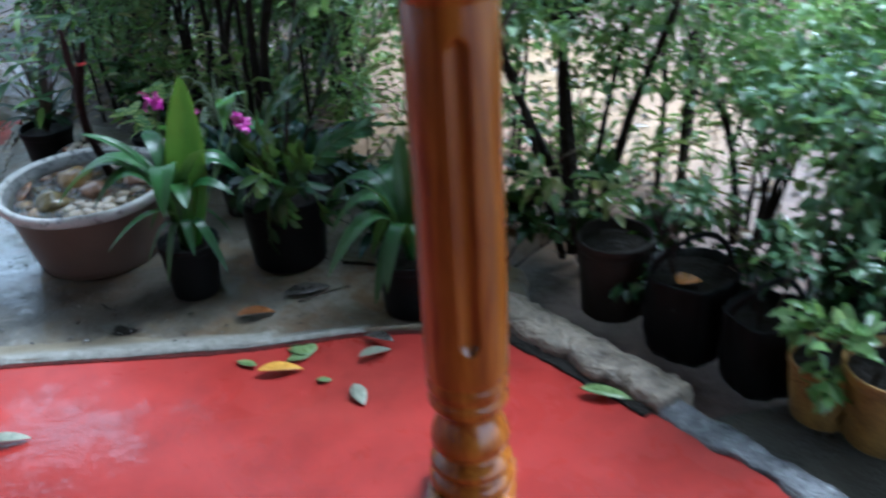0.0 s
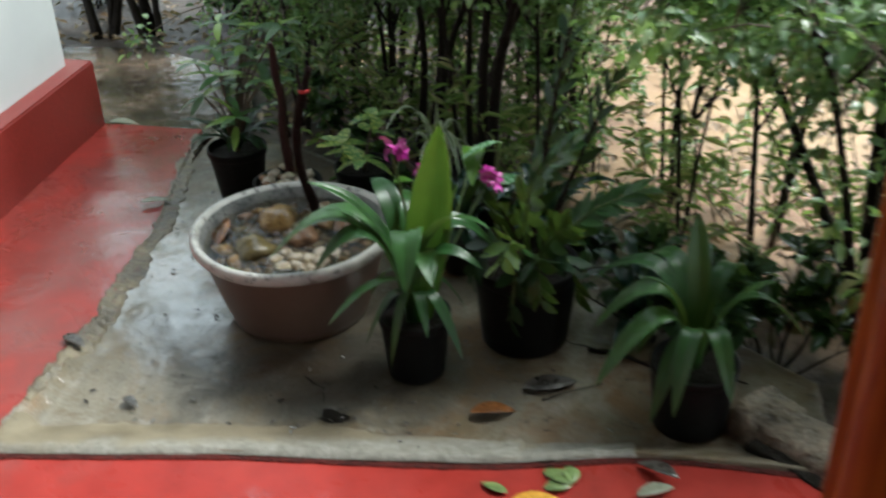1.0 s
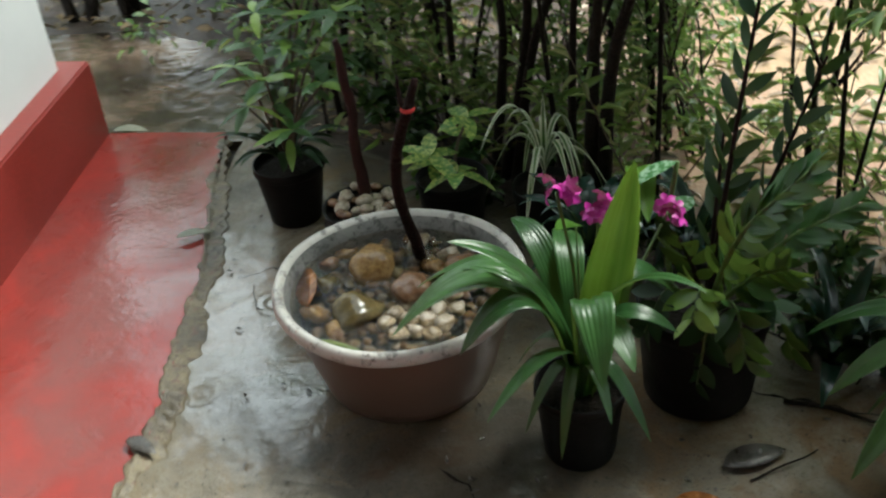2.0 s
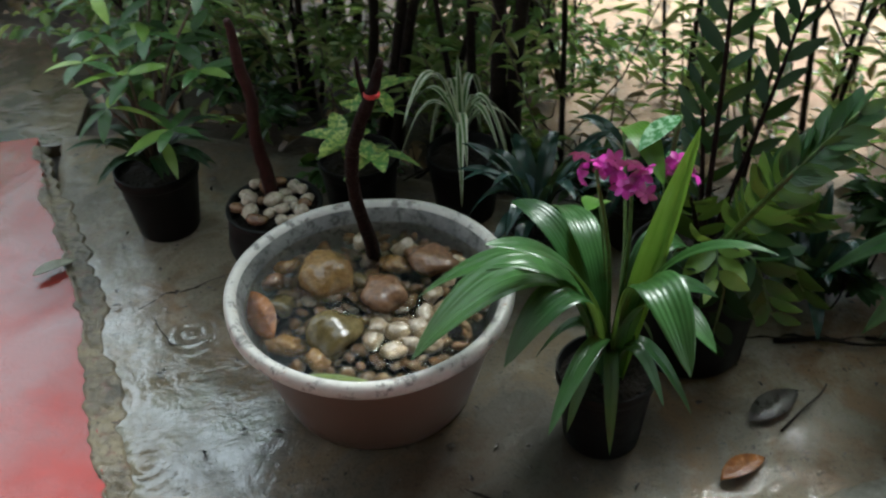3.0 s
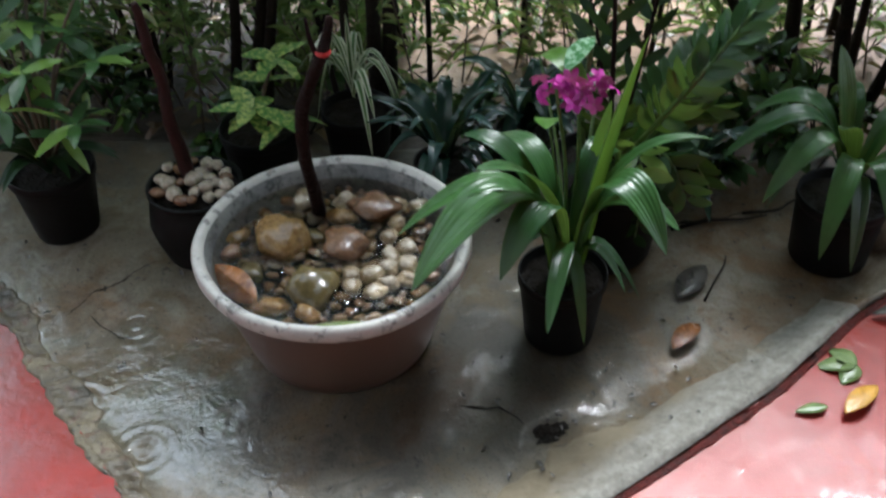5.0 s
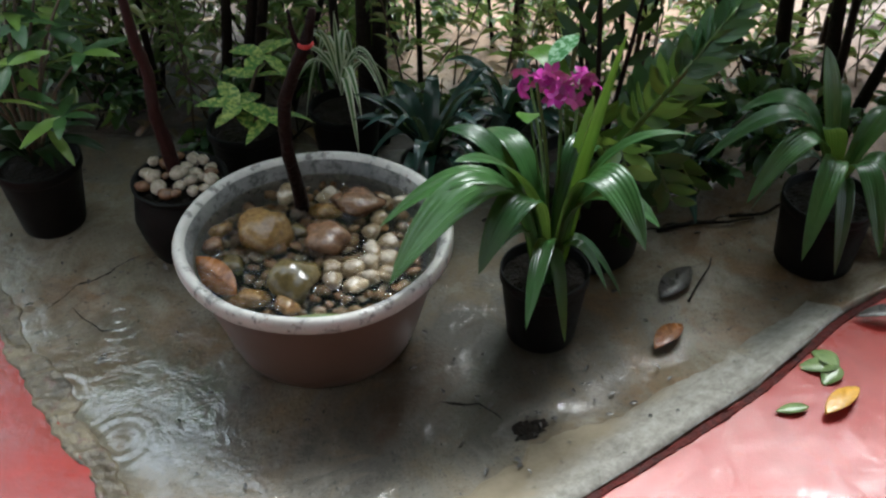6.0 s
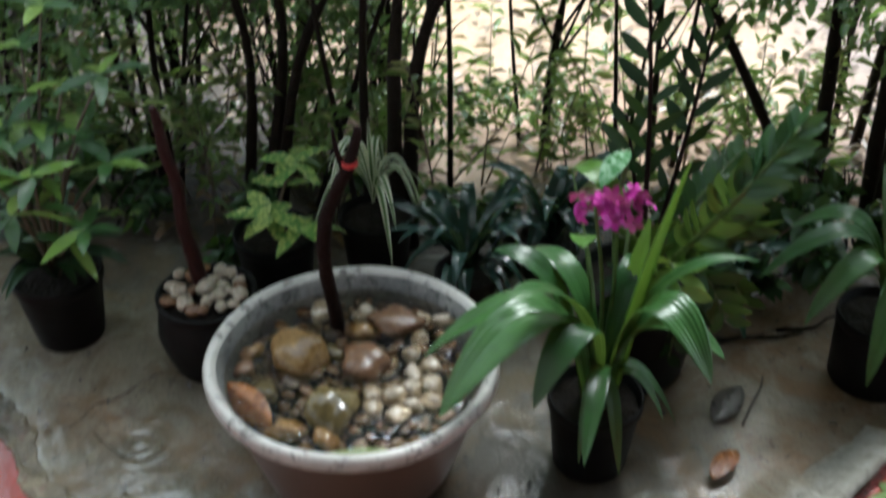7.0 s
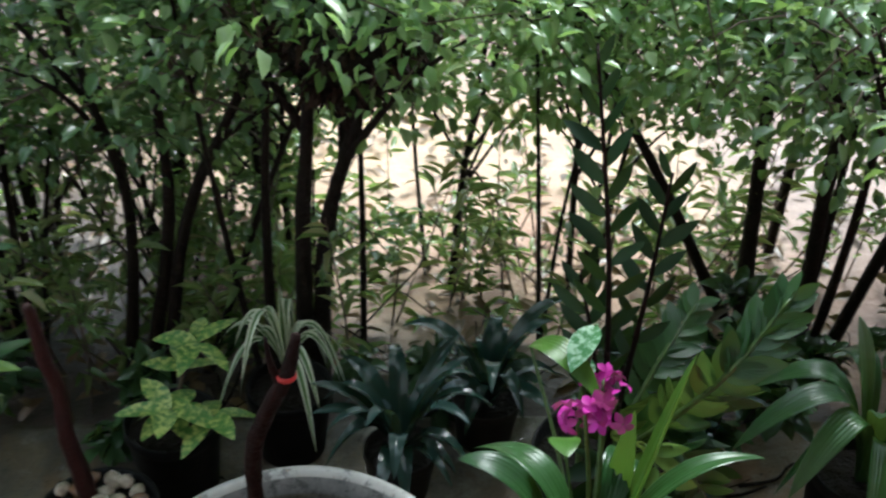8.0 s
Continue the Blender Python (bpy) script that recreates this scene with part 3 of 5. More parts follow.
def build_walkway():
    """Red walkway beside the wall, its edge against the concrete worn and uneven."""
    v, n, w = [], 160, 26
    y0, y1 = joint_y(-0.7) + 0.004, 1.0
    for j in range(n):
        b = min(max((j - 1) / (n - 3), 0), 1)
        for i in range(w):
            s = min(i / (w - 2), 1)
            y = y0 + (y1 - y0) * b
            x1 = edge_x(y) + 0.014 * noise.noise(Vector((3, y * 13, 5))) + 0.006 * noise.noise(Vector((8, y * 47, 5)))
            x = skirt_x(y) - 0.05 + (x1 - skirt_x(y) + 0.05) * s
            y += (joint_y(x) - joint_y(-0.7)) * (1 - b)
            rim = i == w - 1 or j in (0, n - 1)
            v.append((x, y, walk_z(y) + 0.0015 * noise.noise(Vector((x * 6, y * 6, 3))) - (0.03 if rim else 0.0)))
    f = [(j * w + i, j * w + i + 1, (j + 1) * w + i + 1, (j + 1) * w + i) for j in range(n - 1) for i in range(w - 1)]
    tagged(obj("floor_walkway", (v, f), RED, smooth=False), "red oxide cement walkway beside the wall, wet and worn at its edge", "floor", kind="structure")


build_walkway()


def build_slab():
    near = smooth_line([(-0.47, -0.675, 0)] + [(x, y, 0) for x, y in JOINT[1:]], 130)
    far = smooth_line([(-0.66, 1.02, 0), (-0.35, 0.95, 0), (-0.05, 0.76, 0), (0.15, 0.63, 0), (0.32, 0.5, 0), (0.6, 0.33, 0), (0.9, 0.12, 0), (1.2, -0.12, 0)], 130)
    left = smooth_line([(-0.47, -0.675, 0), (-0.465, -0.4, 0), (-0.485, -0.2, 0), (-0.52, 0.0, 0), (-0.565, 0.3, 0), (-0.61, 0.5, 0), (-0.66, 1.02, 0)], 110)
    right = smooth_line([(1.17, -0.44, 0), (1.2, -0.3, 0), (1.2, -0.12, 0)], 110)
    v, f = [], []
    for j in range(110):
        t = j / 109
        for i in range(130):
            s = i / 129
            c = (1 - t) * near[i] + t * far[i] + (1 - s) * left[j] + s * right[j]
            c -= (1 - s) * (1 - t) * near[0] + s * (1 - t) * near[-1] + (1 - s) * t * far[0] + s * t * far[-1]
            edge = min(s, 1 - s, t, 1 - t)
            rag = 0.012 * math.exp(-edge / 0.02)
            x = c.x + rag * noise.noise(Vector((c.x * 9, c.y * 9, 5)))
            y = c.y + rag * noise.noise(Vector((c.x * 9, c.y * 9, 9)))
            v.append((x, y, slab_z(x, y) if edge > 0 else -0.02))
    f = [(j * 130 + i, j * 130 + i + 1, (j + 1) * 130 + i + 1, (j + 1) * 130 + i) for j in range(109) for i in range(129)]
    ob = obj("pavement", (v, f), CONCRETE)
    tagged(ob, "sunken grey concrete apron, wet and stained, with sloping rough edges", "pavement", kind="structure")


build_slab()


def build_joint(name, line, width, height, m, label, section=(-1.0, -0.92, -0.7, -0.35, 0.0, 0.35, 0.7, 0.92, 1.0), rag=1.0, level=None):
    """A thin uneven strip of dirt or mortar lying along a joint."""
    n, k = 360, len(section)
    pts = smooth_line([(x, y, 0) for x, y in line], n)
    v, f = [], []
    for i, p in enumerate(pts):
        d = (pts[min(i + 1, n - 1)] - pts[max(i - 1, 0)]).normalized()
        nrm = Vector((-d.y, d.x, 0))
        for q in section:
            side = Vector((q * 3, 0, 0))
            w = width * (0.8 + rag * (0.45 * noise.noise(p * 9 + side) + 0.3 * noise.noise(p * 34 + side) + 0.1 * noise.noise(p * 95 + side)))
            rough = min(height, 0.0025)
            z = (height if abs(q) < 0.99 else -0.01) + rough * (0.6 * noise.noise(p * 26 + side) + 0.35 * noise.noise(p * 80 + side))
            o = p + nrm * (q * w)
            v.append(o + Vector((0, 0, z + 0.002 + level(o.x, o.y))))
    for i in range(n - 1):
        for c in range(k - 1):
            a = i * k + c
            f.append((a, a + 1, a + k + 1, a + k))
    tagged(obj(name, (v, f), m), label, "joint", kind="structure")


DIRT = plain("dark_red_dirt", (0.02, 0.004, 0.003), (0.09, 0.014, 0.011), 30, (0.5, 0.8), 0.8, spec=0.15)


def mortar_build(nt, n, l, p):
    a, b, c = tex(n, l, 20, 6, 0.7), tex(n, l, 90, 4, 0.7), tex(n, l, 45, 4, 0.7)
    col = ramp(n, l, a, [(0.35, (0.042, 0.032, 0.02)), (0.62, (0.17, 0.137, 0.085))])
    col = blend(n, l, ramp(n, l, c, [(0.56, 0.0), (0.64, 0.5)]), col, (0.12, 0.03, 0.022))
    col = blend(n, l, ramp(n, l, b, [(0.56, 0.0), (0.64, 0.8)]), col, (0.02, 0.018, 0.012))
    l.new(col, p.inputs["Base Color"])
    l.new(ramp(n, l, a, [(0.3, 0.3), (0.7, 0.6)]), p.inputs["Roughness"])
    bump(n, l, p, a, 0.6, 0.008)
    bump(n, l, p, b, 0.5, 0.003)


MORTAR = mat("dirty_mortar", mortar_build)
build_joint("joint_near", [(x, y - 0.008) for x, y in JOINT[1:]], 0.008, 0.0005, DIRT, "dark dirty joint between red floor and concrete", level=lambda x, y: FLOOR)
build_joint("joint_walk", [(-0.98, -0.765), (-0.7, -0.719), (-0.4, -0.672)], 0.007, 0.0005, SOIL, "dark gap between the two red floors", level=lambda x, y: FLOOR)


def build_mortar():
    """Crumbling mortar on the slope between walkway and concrete, ragged on both sides."""
    n, w, v = 330, 13, []
    for i in range(n):
        y = -0.5 + 1.46 * i / (n - 1)
        fade = ease((y + 0.5) / 0.3) * ease((0.96 - y) / 0.3)
        a = edge_x(y) - 0.012 + 0.02 * noise.noise(Vector((1, y * 9, 0))) + 0.012 * noise.noise(Vector((2, y * 38, 0)))
        b = edge_x(y) + (0.012 + 0.035 * fade) + 0.03 * noise.noise(Vector((5, y * 7, 0))) + 0.015 * noise.noise(Vector((6, y * 31, 0)))
        b = max(b, a + 0.012)
        for k in range(w):
            x = a + (b - a) * k / (w - 1)
            top = max(slab_z(x, y), walk_z(y) if x < edge_x(y) + 0.004 else 0)
            rough = 0.0035 * noise.noise(Vector((x * 60, y * 60, 3))) + 0.002 * noise.noise(Vector((x * 150, y * 150, 6)))
            v.append((x, y, top - 0.008 if k in (0, w - 1) or i in (0, n - 1) else top + 0.003 + rough))
    f = [(i * w + k, i * w + k + 1, (i + 1) * w + k + 1, (i + 1) * w + k) for i in range(n - 1) for k in range(w - 1)]
    tagged(obj("joint_house", (v, f), MORTAR), "crumbling brown mortar along the walkway's edge", "joint", kind="structure")


build_mortar()
build_joint("joint_kerb", [(1.03, -0.37), (1.16, -0.47), (1.28, -0.585), (1.45, -0.745)], 0.02, 0.002, SOIL, "dark gap full of dirt along the kerb", level=lambda x, y: FLOOR)


def lip_build(nt, n, l, p):
    """Khaki trowelled cement above, rough grey speckled mortar along the joint."""
    a, b, c = tex(n, l, 9, 6, 0.65), tex(n, l, 45, 6, 0.8), tex(n, l, 26, 6, 0.8)
    khaki = ramp(n, l, a, [(0.3, (0.105, 0.083, 0.05)), (0.7, (0.25, 0.21, 0.145))])
    grey = ramp(n, l, b, [(0.34, (0.15, 0.137, 0.113)), (0.52, (0.235, 0.22, 0.19)), (0.68, (0.32, 0.305, 0.27))])
    co, across = n.new("ShaderNodeTexCoord"), n.new("ShaderNodeVectorMath")
    across.operation = "DOT_PRODUCT"
    across.inputs[1].default_value = (-0.24, 1.0, 0.0)
    l.new(co.outputs["Object"], across.inputs[0])
    edge = n.new("ShaderNodeMath")
    edge.operation = "MULTIPLY_ADD"
    edge.inputs[1].default_value = 0.14
    l.new(a, edge.inputs[0])
    l.new(across.outputs["Value"], edge.inputs[2])
    band = n.new("ShaderNodeMapRange")
    band.inputs["From Min"].default_value, band.inputs["From Max"].default_value = -0.455, -0.505
    l.new(edge.outputs[0], band.inputs["Value"])
    col = blend(n, l, band.outputs[0], khaki, grey)
    col = blend(n, l, ramp(n, l, c, [(0.62, 0.0), (0.7, 0.8)]), col, (0.035, 0.03, 0.022))
    l.new(col, p.inputs["Base Color"])
    l.new(ramp(n, l, a, [(0.3, 0.4), (0.7, 0.7)]), p.inputs["Roughness"])
    p.inputs["Specular IOR Level"].default_value = 0.3
    bump(n, l, p, b, 0.5, 0.006)
    bump(n, l, p, c, 0.4, 0.006)


LIP = mat("trowelled_cement", lip_build)


def build_lip():
    """Pale trowelled cement on the slope up to the verandah."""
    n, w, v = 220, 14, []
    for i in range(n):
        x = -0.432 + 1.252 * i / (n - 1)
        wide = (0.14 if x < 0.1 else 0.14 - 0.05 * ease((x - 0.1) / 0.6)) * (1 + 0.25 * noise.noise(Vector((x * 7, 2, 0))) + 0.14 * noise.noise(Vector((x * 31, 4, 0))))
        for k in range(w):
            y = joint_y(x) + 0.003 + wide * k / (w - 1)
            v.append((x, y, slab_z(x, y) + (0.003 + 0.0025 * noise.noise(Vector((x * 45, y * 45, 1))) * (1 - k / w) if 0 < k < w - 1 and 0 < i < n - 1 else -0.006)))
    f = [(i * w + k, (i + 1) * w + k, (i + 1) * w + k + 1, i * w + k + 1) for i in range(n - 1) for k in range(w - 1)]
    tagged(obj("cement_lip", (v, f), LIP), "pale trowelled cement sloping along the concrete's near edge", "joint", kind="structure")


build_lip()


def build_crack(line, width):
    """A dark dirty line lying in the concrete's surface."""
    v, f = [], []
    for i, p in enumerate(smooth_line([(x, y, 0) for x, y in line], 60)):
        p = p + Vector((noise.noise(p * 25), noise.noise(p * 25 + Vector((9, 0, 0))), 0)) * 0.012
        w = width * (0.5 + abs(noise.noise(p * 40)) * 1.6) * math.sin(math.pi * (i + 0.5) / 60) ** 0.4
        for q in (-w, w):
            x, y = p.x + q * 0.5, p.y + q
            v.append((x, y, slab_z(x, y) + 0.0009))
    f = [(2 * i, 2 * i + 1, 2 * i + 3, 2 * i + 2) for i in range(59)]
    tagged(obj("joint_crack", (v, f), SOIL), "thin dark crack in the concrete", "crack", kind="structure")


for line in ([(-0.44, 0.29), (-0.375, 0.322), (-0.322, 0.335), (-0.244, 0.353)], [(-0.4, 0.26), (-0.38, 0.2), (-0.34, 0.17)], [(0.1, -0.27), (0.15, -0.31), (0.17, -0.36)], [(0.6, -0.02), (0.72, -0.06), (0.9, -0.1)]):
    build_crack(line, 0.0024)


def build_chip(x, y, rx, ry, m, seed, label):
    """A shallow broken patch in the concrete's skin."""
    v, n = [], 40
    for k in range(n):
        a = 2 * math.pi * k / n
        r = 0.75 + 0.5 * noise.noise(Vector((math.cos(a) * 1.6, math.sin(a) * 1.6, seed))) + 0.25 * noise.noise(Vector((math.cos(a) * 5, math.sin(a) * 5, seed)))
        px, py = x + rx * r * math.cos(a), y + ry * r * math.sin(a)
        v.append((px, py, slab_z(px, py) + 0.0012))
    v.append((x, y, slab_z(x, y) + 0.0012))
    tagged(obj("joint_chip", (v, [(k, (k + 1) % n, n) for k in range(n)]), m), label, "chipped concrete", kind="structure")


build_chip(0.2, -0.387, 0.045, 0.022, SOIL, 5.0, "dark wet hole broken in the concrete")


sheet("drain_floor", [(-2.6, 1.75, -0.008), (-1.3, 1.85, -0.008), (-0.75, 1.6, -0.008), (-0.6, 1.2, -0.008), (-0.62, 0.99, -0.008), (-0.8, 0.97, -0.008), (-1.3, 0.99, -0.008), (-2.6, 1.0, -0.008)],
      PUDDLE, -0.05, "rain water standing on bare cement beyond the walkway", "puddle")

# white house wall with its red plinth, and an added unseen wall behind
def build_wall():
    far = 1.0
    def strip(y0, y1, off0, off1, z0, z1):
        v = []
        for y in (y0, y1):
            for o in (off0, off1):
                for z in (z0, z1):
                    v.append((skirt_x(y) + o, y, z))
        f = [(0, 1, 3, 2), (4, 6, 7, 5), (0, 4, 5, 1), (2, 3, 7, 6), (1, 5, 7, 3), (0, 2, 6, 4)]
        bm = bmesh.new()
        vs = [bm.verts.new(p) for p in v]
        for q in f:
            bm.faces.new([vs[i] for i in q])
        bmesh.ops.recalc_face_normals(bm, faces=bm.faces)
        bmesh.ops.bevel(bm, geom=bm.edges[:], offset=0.006, segments=2, affect="EDGES")
        return bm
    tagged(obj("wall_west", strip(-5.0, far - 0.06, -0.068, -0.36, 0.0, 2.9), WALL, smooth=False), "smooth white limewashed house wall", "wall", kind="structure")
    tagged(obj("baseboard", strip(-5.0, far, 0.0, -0.42, -0.05, 0.243), SKIRT, smooth=False), "thick dark red painted plinth along the wall", "plinth", kind="structure")
    # added out of view; dark brown so it throws little light back inside
    tagged(obj("wall_south", box_bm(-1.0, -5.2, 0, 3.4, -5.0, 2.9), ROOF, smooth=False), "unseen brown wall added behind to close the verandah", "wall", kind="structure")


build_wall()
tagged(obj("ceiling", box_bm(-1.6, -5.4, 2.32, 4.6, -0.22, 2.42), ROOF, smooth=False), "underside of the verandah roof", "ceiling", kind="structure")
tagged(obj("ceiling_eave", box_bm(-1.9, -0.22, 2.32, -0.5, 1.5, 2.42), ROOF, smooth=False), "underside of the eave over the walkway", "ceiling", kind="structure")


def build_kerb(name, a, b, w0, w1, h, seed, m, label):
    a, b = Vector((*a, 0)), Vector((*b, 0))
    d = (b - a).normalized()
    nrm = Vector((-d.y, d.x, 0))
    n = 110
    bm = bmesh.new()
    rows = []
    profile = ((0, -0.03), (-0.02, h * 0.45), (0.02, h * 0.8), (0.1, h * 0.97), (0.25, h), (0.45, h * 1.02), (0.65, h), (0.82, h * 0.95), (0.95, h * 0.8), (1.02, h * 0.4), (1, -0.03))
    for i in range(n + 1):
        s = i / n
        c = a.lerp(b, s)
        w = w0 + (w1 - w0) * s
        row = []
        for q, z in profile:
            p = c + nrm * (q * w)
            edge = abs(q - 0.5) * 2
            jit = (0.004 + 0.014 * edge) * noise.noise(Vector((s * 9, q * 3, seed))) + 0.009 * edge * noise.noise(Vector((s * 34, q * 5, seed + 2)))
            lump = 0.006 * noise.noise(Vector((s * 11, q * 3, seed + 7))) + 0.006 * noise.noise(Vector((s * 40, q * 8, seed + 9))) - 0.012 * max(0, noise.noise(Vector((s * 16, q * 2, seed + 4))) - 0.15) * edge * 2
            row.append(bm.verts.new(p + nrm * jit + Vector((0, 0, z + lump))))
        rows.append(row)
    for r0, r1 in zip(rows, rows[1:]):
        for k in range(len(profile) - 1):
            bm.faces.new((r0[k], r0[k + 1], r1[k + 1], r1[k]))
    bm.faces.new(rows[0])
    bm.faces.new(rows[-1][::-1])
    bmesh.ops.recalc_face_normals(bm, faces=bm.faces)
    tagged(obj(name, bm, m), label, "kerb", kind="structure")


build_kerb("kerb", (0.99, -0.3), (1.465, -0.745), 0.14, 0.12, 0.076, 1.0, KERB, "broken pale concrete kerb edging the red floor")
build_kerb("kerb_low", (1.462, -0.75), (2.4, -1.73), 0.085, 0.08, 0.056, 4.0, KERB_WET, "low wet grey cement edging")
sheet("yard_path", [(1.56, -0.68, -0.02), (2.5, -1.62, -0.02), (3.9, -2.9, -0.02), (4.5, -2.3, -0.02), (3.0, -0.95, -0.02), (2.3, -0.45, -0.02)], YARD, -0.05, "dark wet cement beside the kerb", "pavement")


# ---- turned wooden post ----
def build_post():
    e = thing("wooden_post", 1.105, -0.992, 0.02, "turned orange-brown varnished wooden verandah post with flutes", "post")
    part("plinth_block", box_bm(-0.079, -0.079, 0.028, 0.079, 0.079, 0.08, 0.012), WOOD, e, "square chamfered base", smooth=False)
    flutes = [radians(-79 + 90 * k) for k in range(4)]

    def wob(a, z, r):
        lo, hi = 0.398, 0.918
        if not lo - 0.02 < z < hi + 0.02:
            return r
        for c in flutes:
            da = (a - c + math.pi) % (2 * math.pi) - math.pi
            x = da * r
            end = min(z - lo, hi - z)
            half = 0.0155
            if end < half:
                half = math.sqrt(max(0, half * half - (half - max(end, 0)) ** 2))
            if half > 0 and abs(x) < half:
                return r - 0.013 * math.sqrt(max(0, 1 - (x / half) ** 2))
        return r
    low = [(0.07, 0.07), (0.078, 0.085), (0.076, 0.1), (0.068, 0.108), (0.062, 0.113), (0.069, 0.118), (0.0745, 0.128), (0.071, 0.138), (0.057, 0.146), (0.052, 0.154), (0.061, 0.163), (0.071, 0.175), (0.07, 0.19), (0.064, 0.21),
           (0.053, 0.228), (0.047, 0.24), (0.052, 0.248), (0.067, 0.257), (0.071, 0.268), (0.068, 0.278), (0.064, 0.284), (0.069, 0.291), (0.0725, 0.302), (0.07, 0.313), (0.067, 0.319), (0.0725, 0.328)]
    shaft = [(0.0725, z) for z in np.linspace(0.34, 0.965, 106)]
    high = [(0.0725, 0.972), (0.078, 0.977), (0.0785, 0.99), (0.071, 0.998), (0.063, 1.005), (0.061, 1.014), (0.066, 1.022), (0.075, 1.032), (0.0765, 1.046), (0.07, 1.058), (0.06, 1.066), (0.066, 1.08), (0.072, 1.1), (0.072, 2.1), (0.08, 2.12), (0.08, 2.32)]
    part("turned_shaft", lathe(low + shaft + high, 128, wob), WOOD, e)


build_post()


# ---- the basin ----
def build_basin():
    e = thing("plastic_basin", 0.0, 0.0, 0.012, "round brown plastic basin with scuffed grey rim, holding water and stones", "basin")
    outer = [(0.0, 0.0), (0.155, 0.0), (0.163, 0.004), (0.172, 0.03), (0.186, 0.08), (0.2, 0.13), (0.211, 0.175), (0.218, 0.198)]
    part("body", lathe(outer, 72), BASIN, e)
    wave = lambda a, z, r: r + 0.0012 * math.sin(3 * a) + 0.0008 * math.sin(7 * a + 1)
    rim = [(0.2185, 0.194), (0.233, 0.197), (0.2375, 0.205), (0.2375, 0.216), (0.234, 0.2235), (0.228, 0.2255), (0.222, 0.2235), (0.2165, 0.217)]
    part("rim", lathe(rim, 96, wave), RIM, e, "weathered pale grey rim")
    part("inner_wall", lathe([(0.2165, 0.217), (0.21, 0.2), (0.203, 0.165), (0.19, 0.12), (0.18, 0.09), (0.0, 0.088)], 96, wave), RIM_IN, e, "streaked blue-grey inner wall")
    bed = lathe([(0.19, 0.125), (0.15, 0.14), (0.1, 0.148), (0.05, 0.152), (0.0, 0.153)], 40, lambda a, z, r: r)
    part("silt", bed, SOIL, e, "dark silt under the stones")


build_basin()
w = obj("water", lathe([(0.2085, 0.1915), (0.15, 0.192), (0.08, 0.192), (0.0, 0.192)], 64), WATER)
w.location.z = 0.012
w.visible_shadow = False
tagged(w, "clear shallow rain water filling the basin", "water")

STONES = [(-0.066, 0.078, 0.042, 0.05, 0.04, "brown"), (-0.07, -0.075, 0.05, 0.036, 0.032, "olive"), (0.022, 0.005, 0.043, 0.035, 0.033, "russet"), (0.11, 0.08, 0.046, 0.038, 0.022, "russet"),
          (-0.135, 0.12, 0.022, 0.016, 0.014, "brown"), (-0.155, 0.085, 0.021, 0.018, 0.016, "russet"), (-0.145, 0.02, 0.025, 0.02, 0.016, "olive"), (-0.145, -0.075, 0.03, 0.02, 0.016, "brown"),
          (-0.015, 0.06, 0.018, 0.024, 0.016, "olive"), (-0.012, -0.095, 0.018, 0.015, 0.015, "white"), (0.018, -0.125, 0.018, 0.022, 0.014, "white"), (0.08, -0.055, 0.017, 0.02, 0.017, "white"),
          (0.075, 0.125, 0.022, 0.018, 0.014, "white"), (0.01, 0.165, 0.026, 0.018, 0.016, "white"), (0.155, 0.065, 0.017, 0.015, 0.013, "white"), (0.19, 0.045, 0.024, 0.015, 0.013, "white"), (0.13, 0.02, 0.016, 0.014, 0.013, "white"),
          (0.0, -0.068, 0.017, 0.014, 0.016, "white"), (0.03, -0.085, 0.02, 0.016, 0.018, "white"), (0.046, -0.118, 0.018, 0.015, 0.016, "white"), (0.062, -0.082, 0.017, 0.019, 0.018, "white"), (0.094, -0.092, 0.021, 0.017, 0.016, "white"),
          (0.078, -0.125, 0.018, 0.015, 0.014, "white"), (0.112, -0.05, 0.016, 0.019, 0.016, "white"), (0.1, -0.01, 0.018, 0.015, 0.014, "white"), (-0.1, -0.115, 0.024, 0.018, 0.015, "brown"), (0.05, 0.085, 0.026, 0.02, 0.018, "brown")]
STONE_KIND = {"brown": (BROWN_STONE, "large smooth wet brown river stone"), "olive": (OLIVE_STONE, "wet olive-grey river stone"), "russet": (RUSSET_STONE, "rough russet stone"), "white": (WHITE_STONE, "small cream-white pebble")}


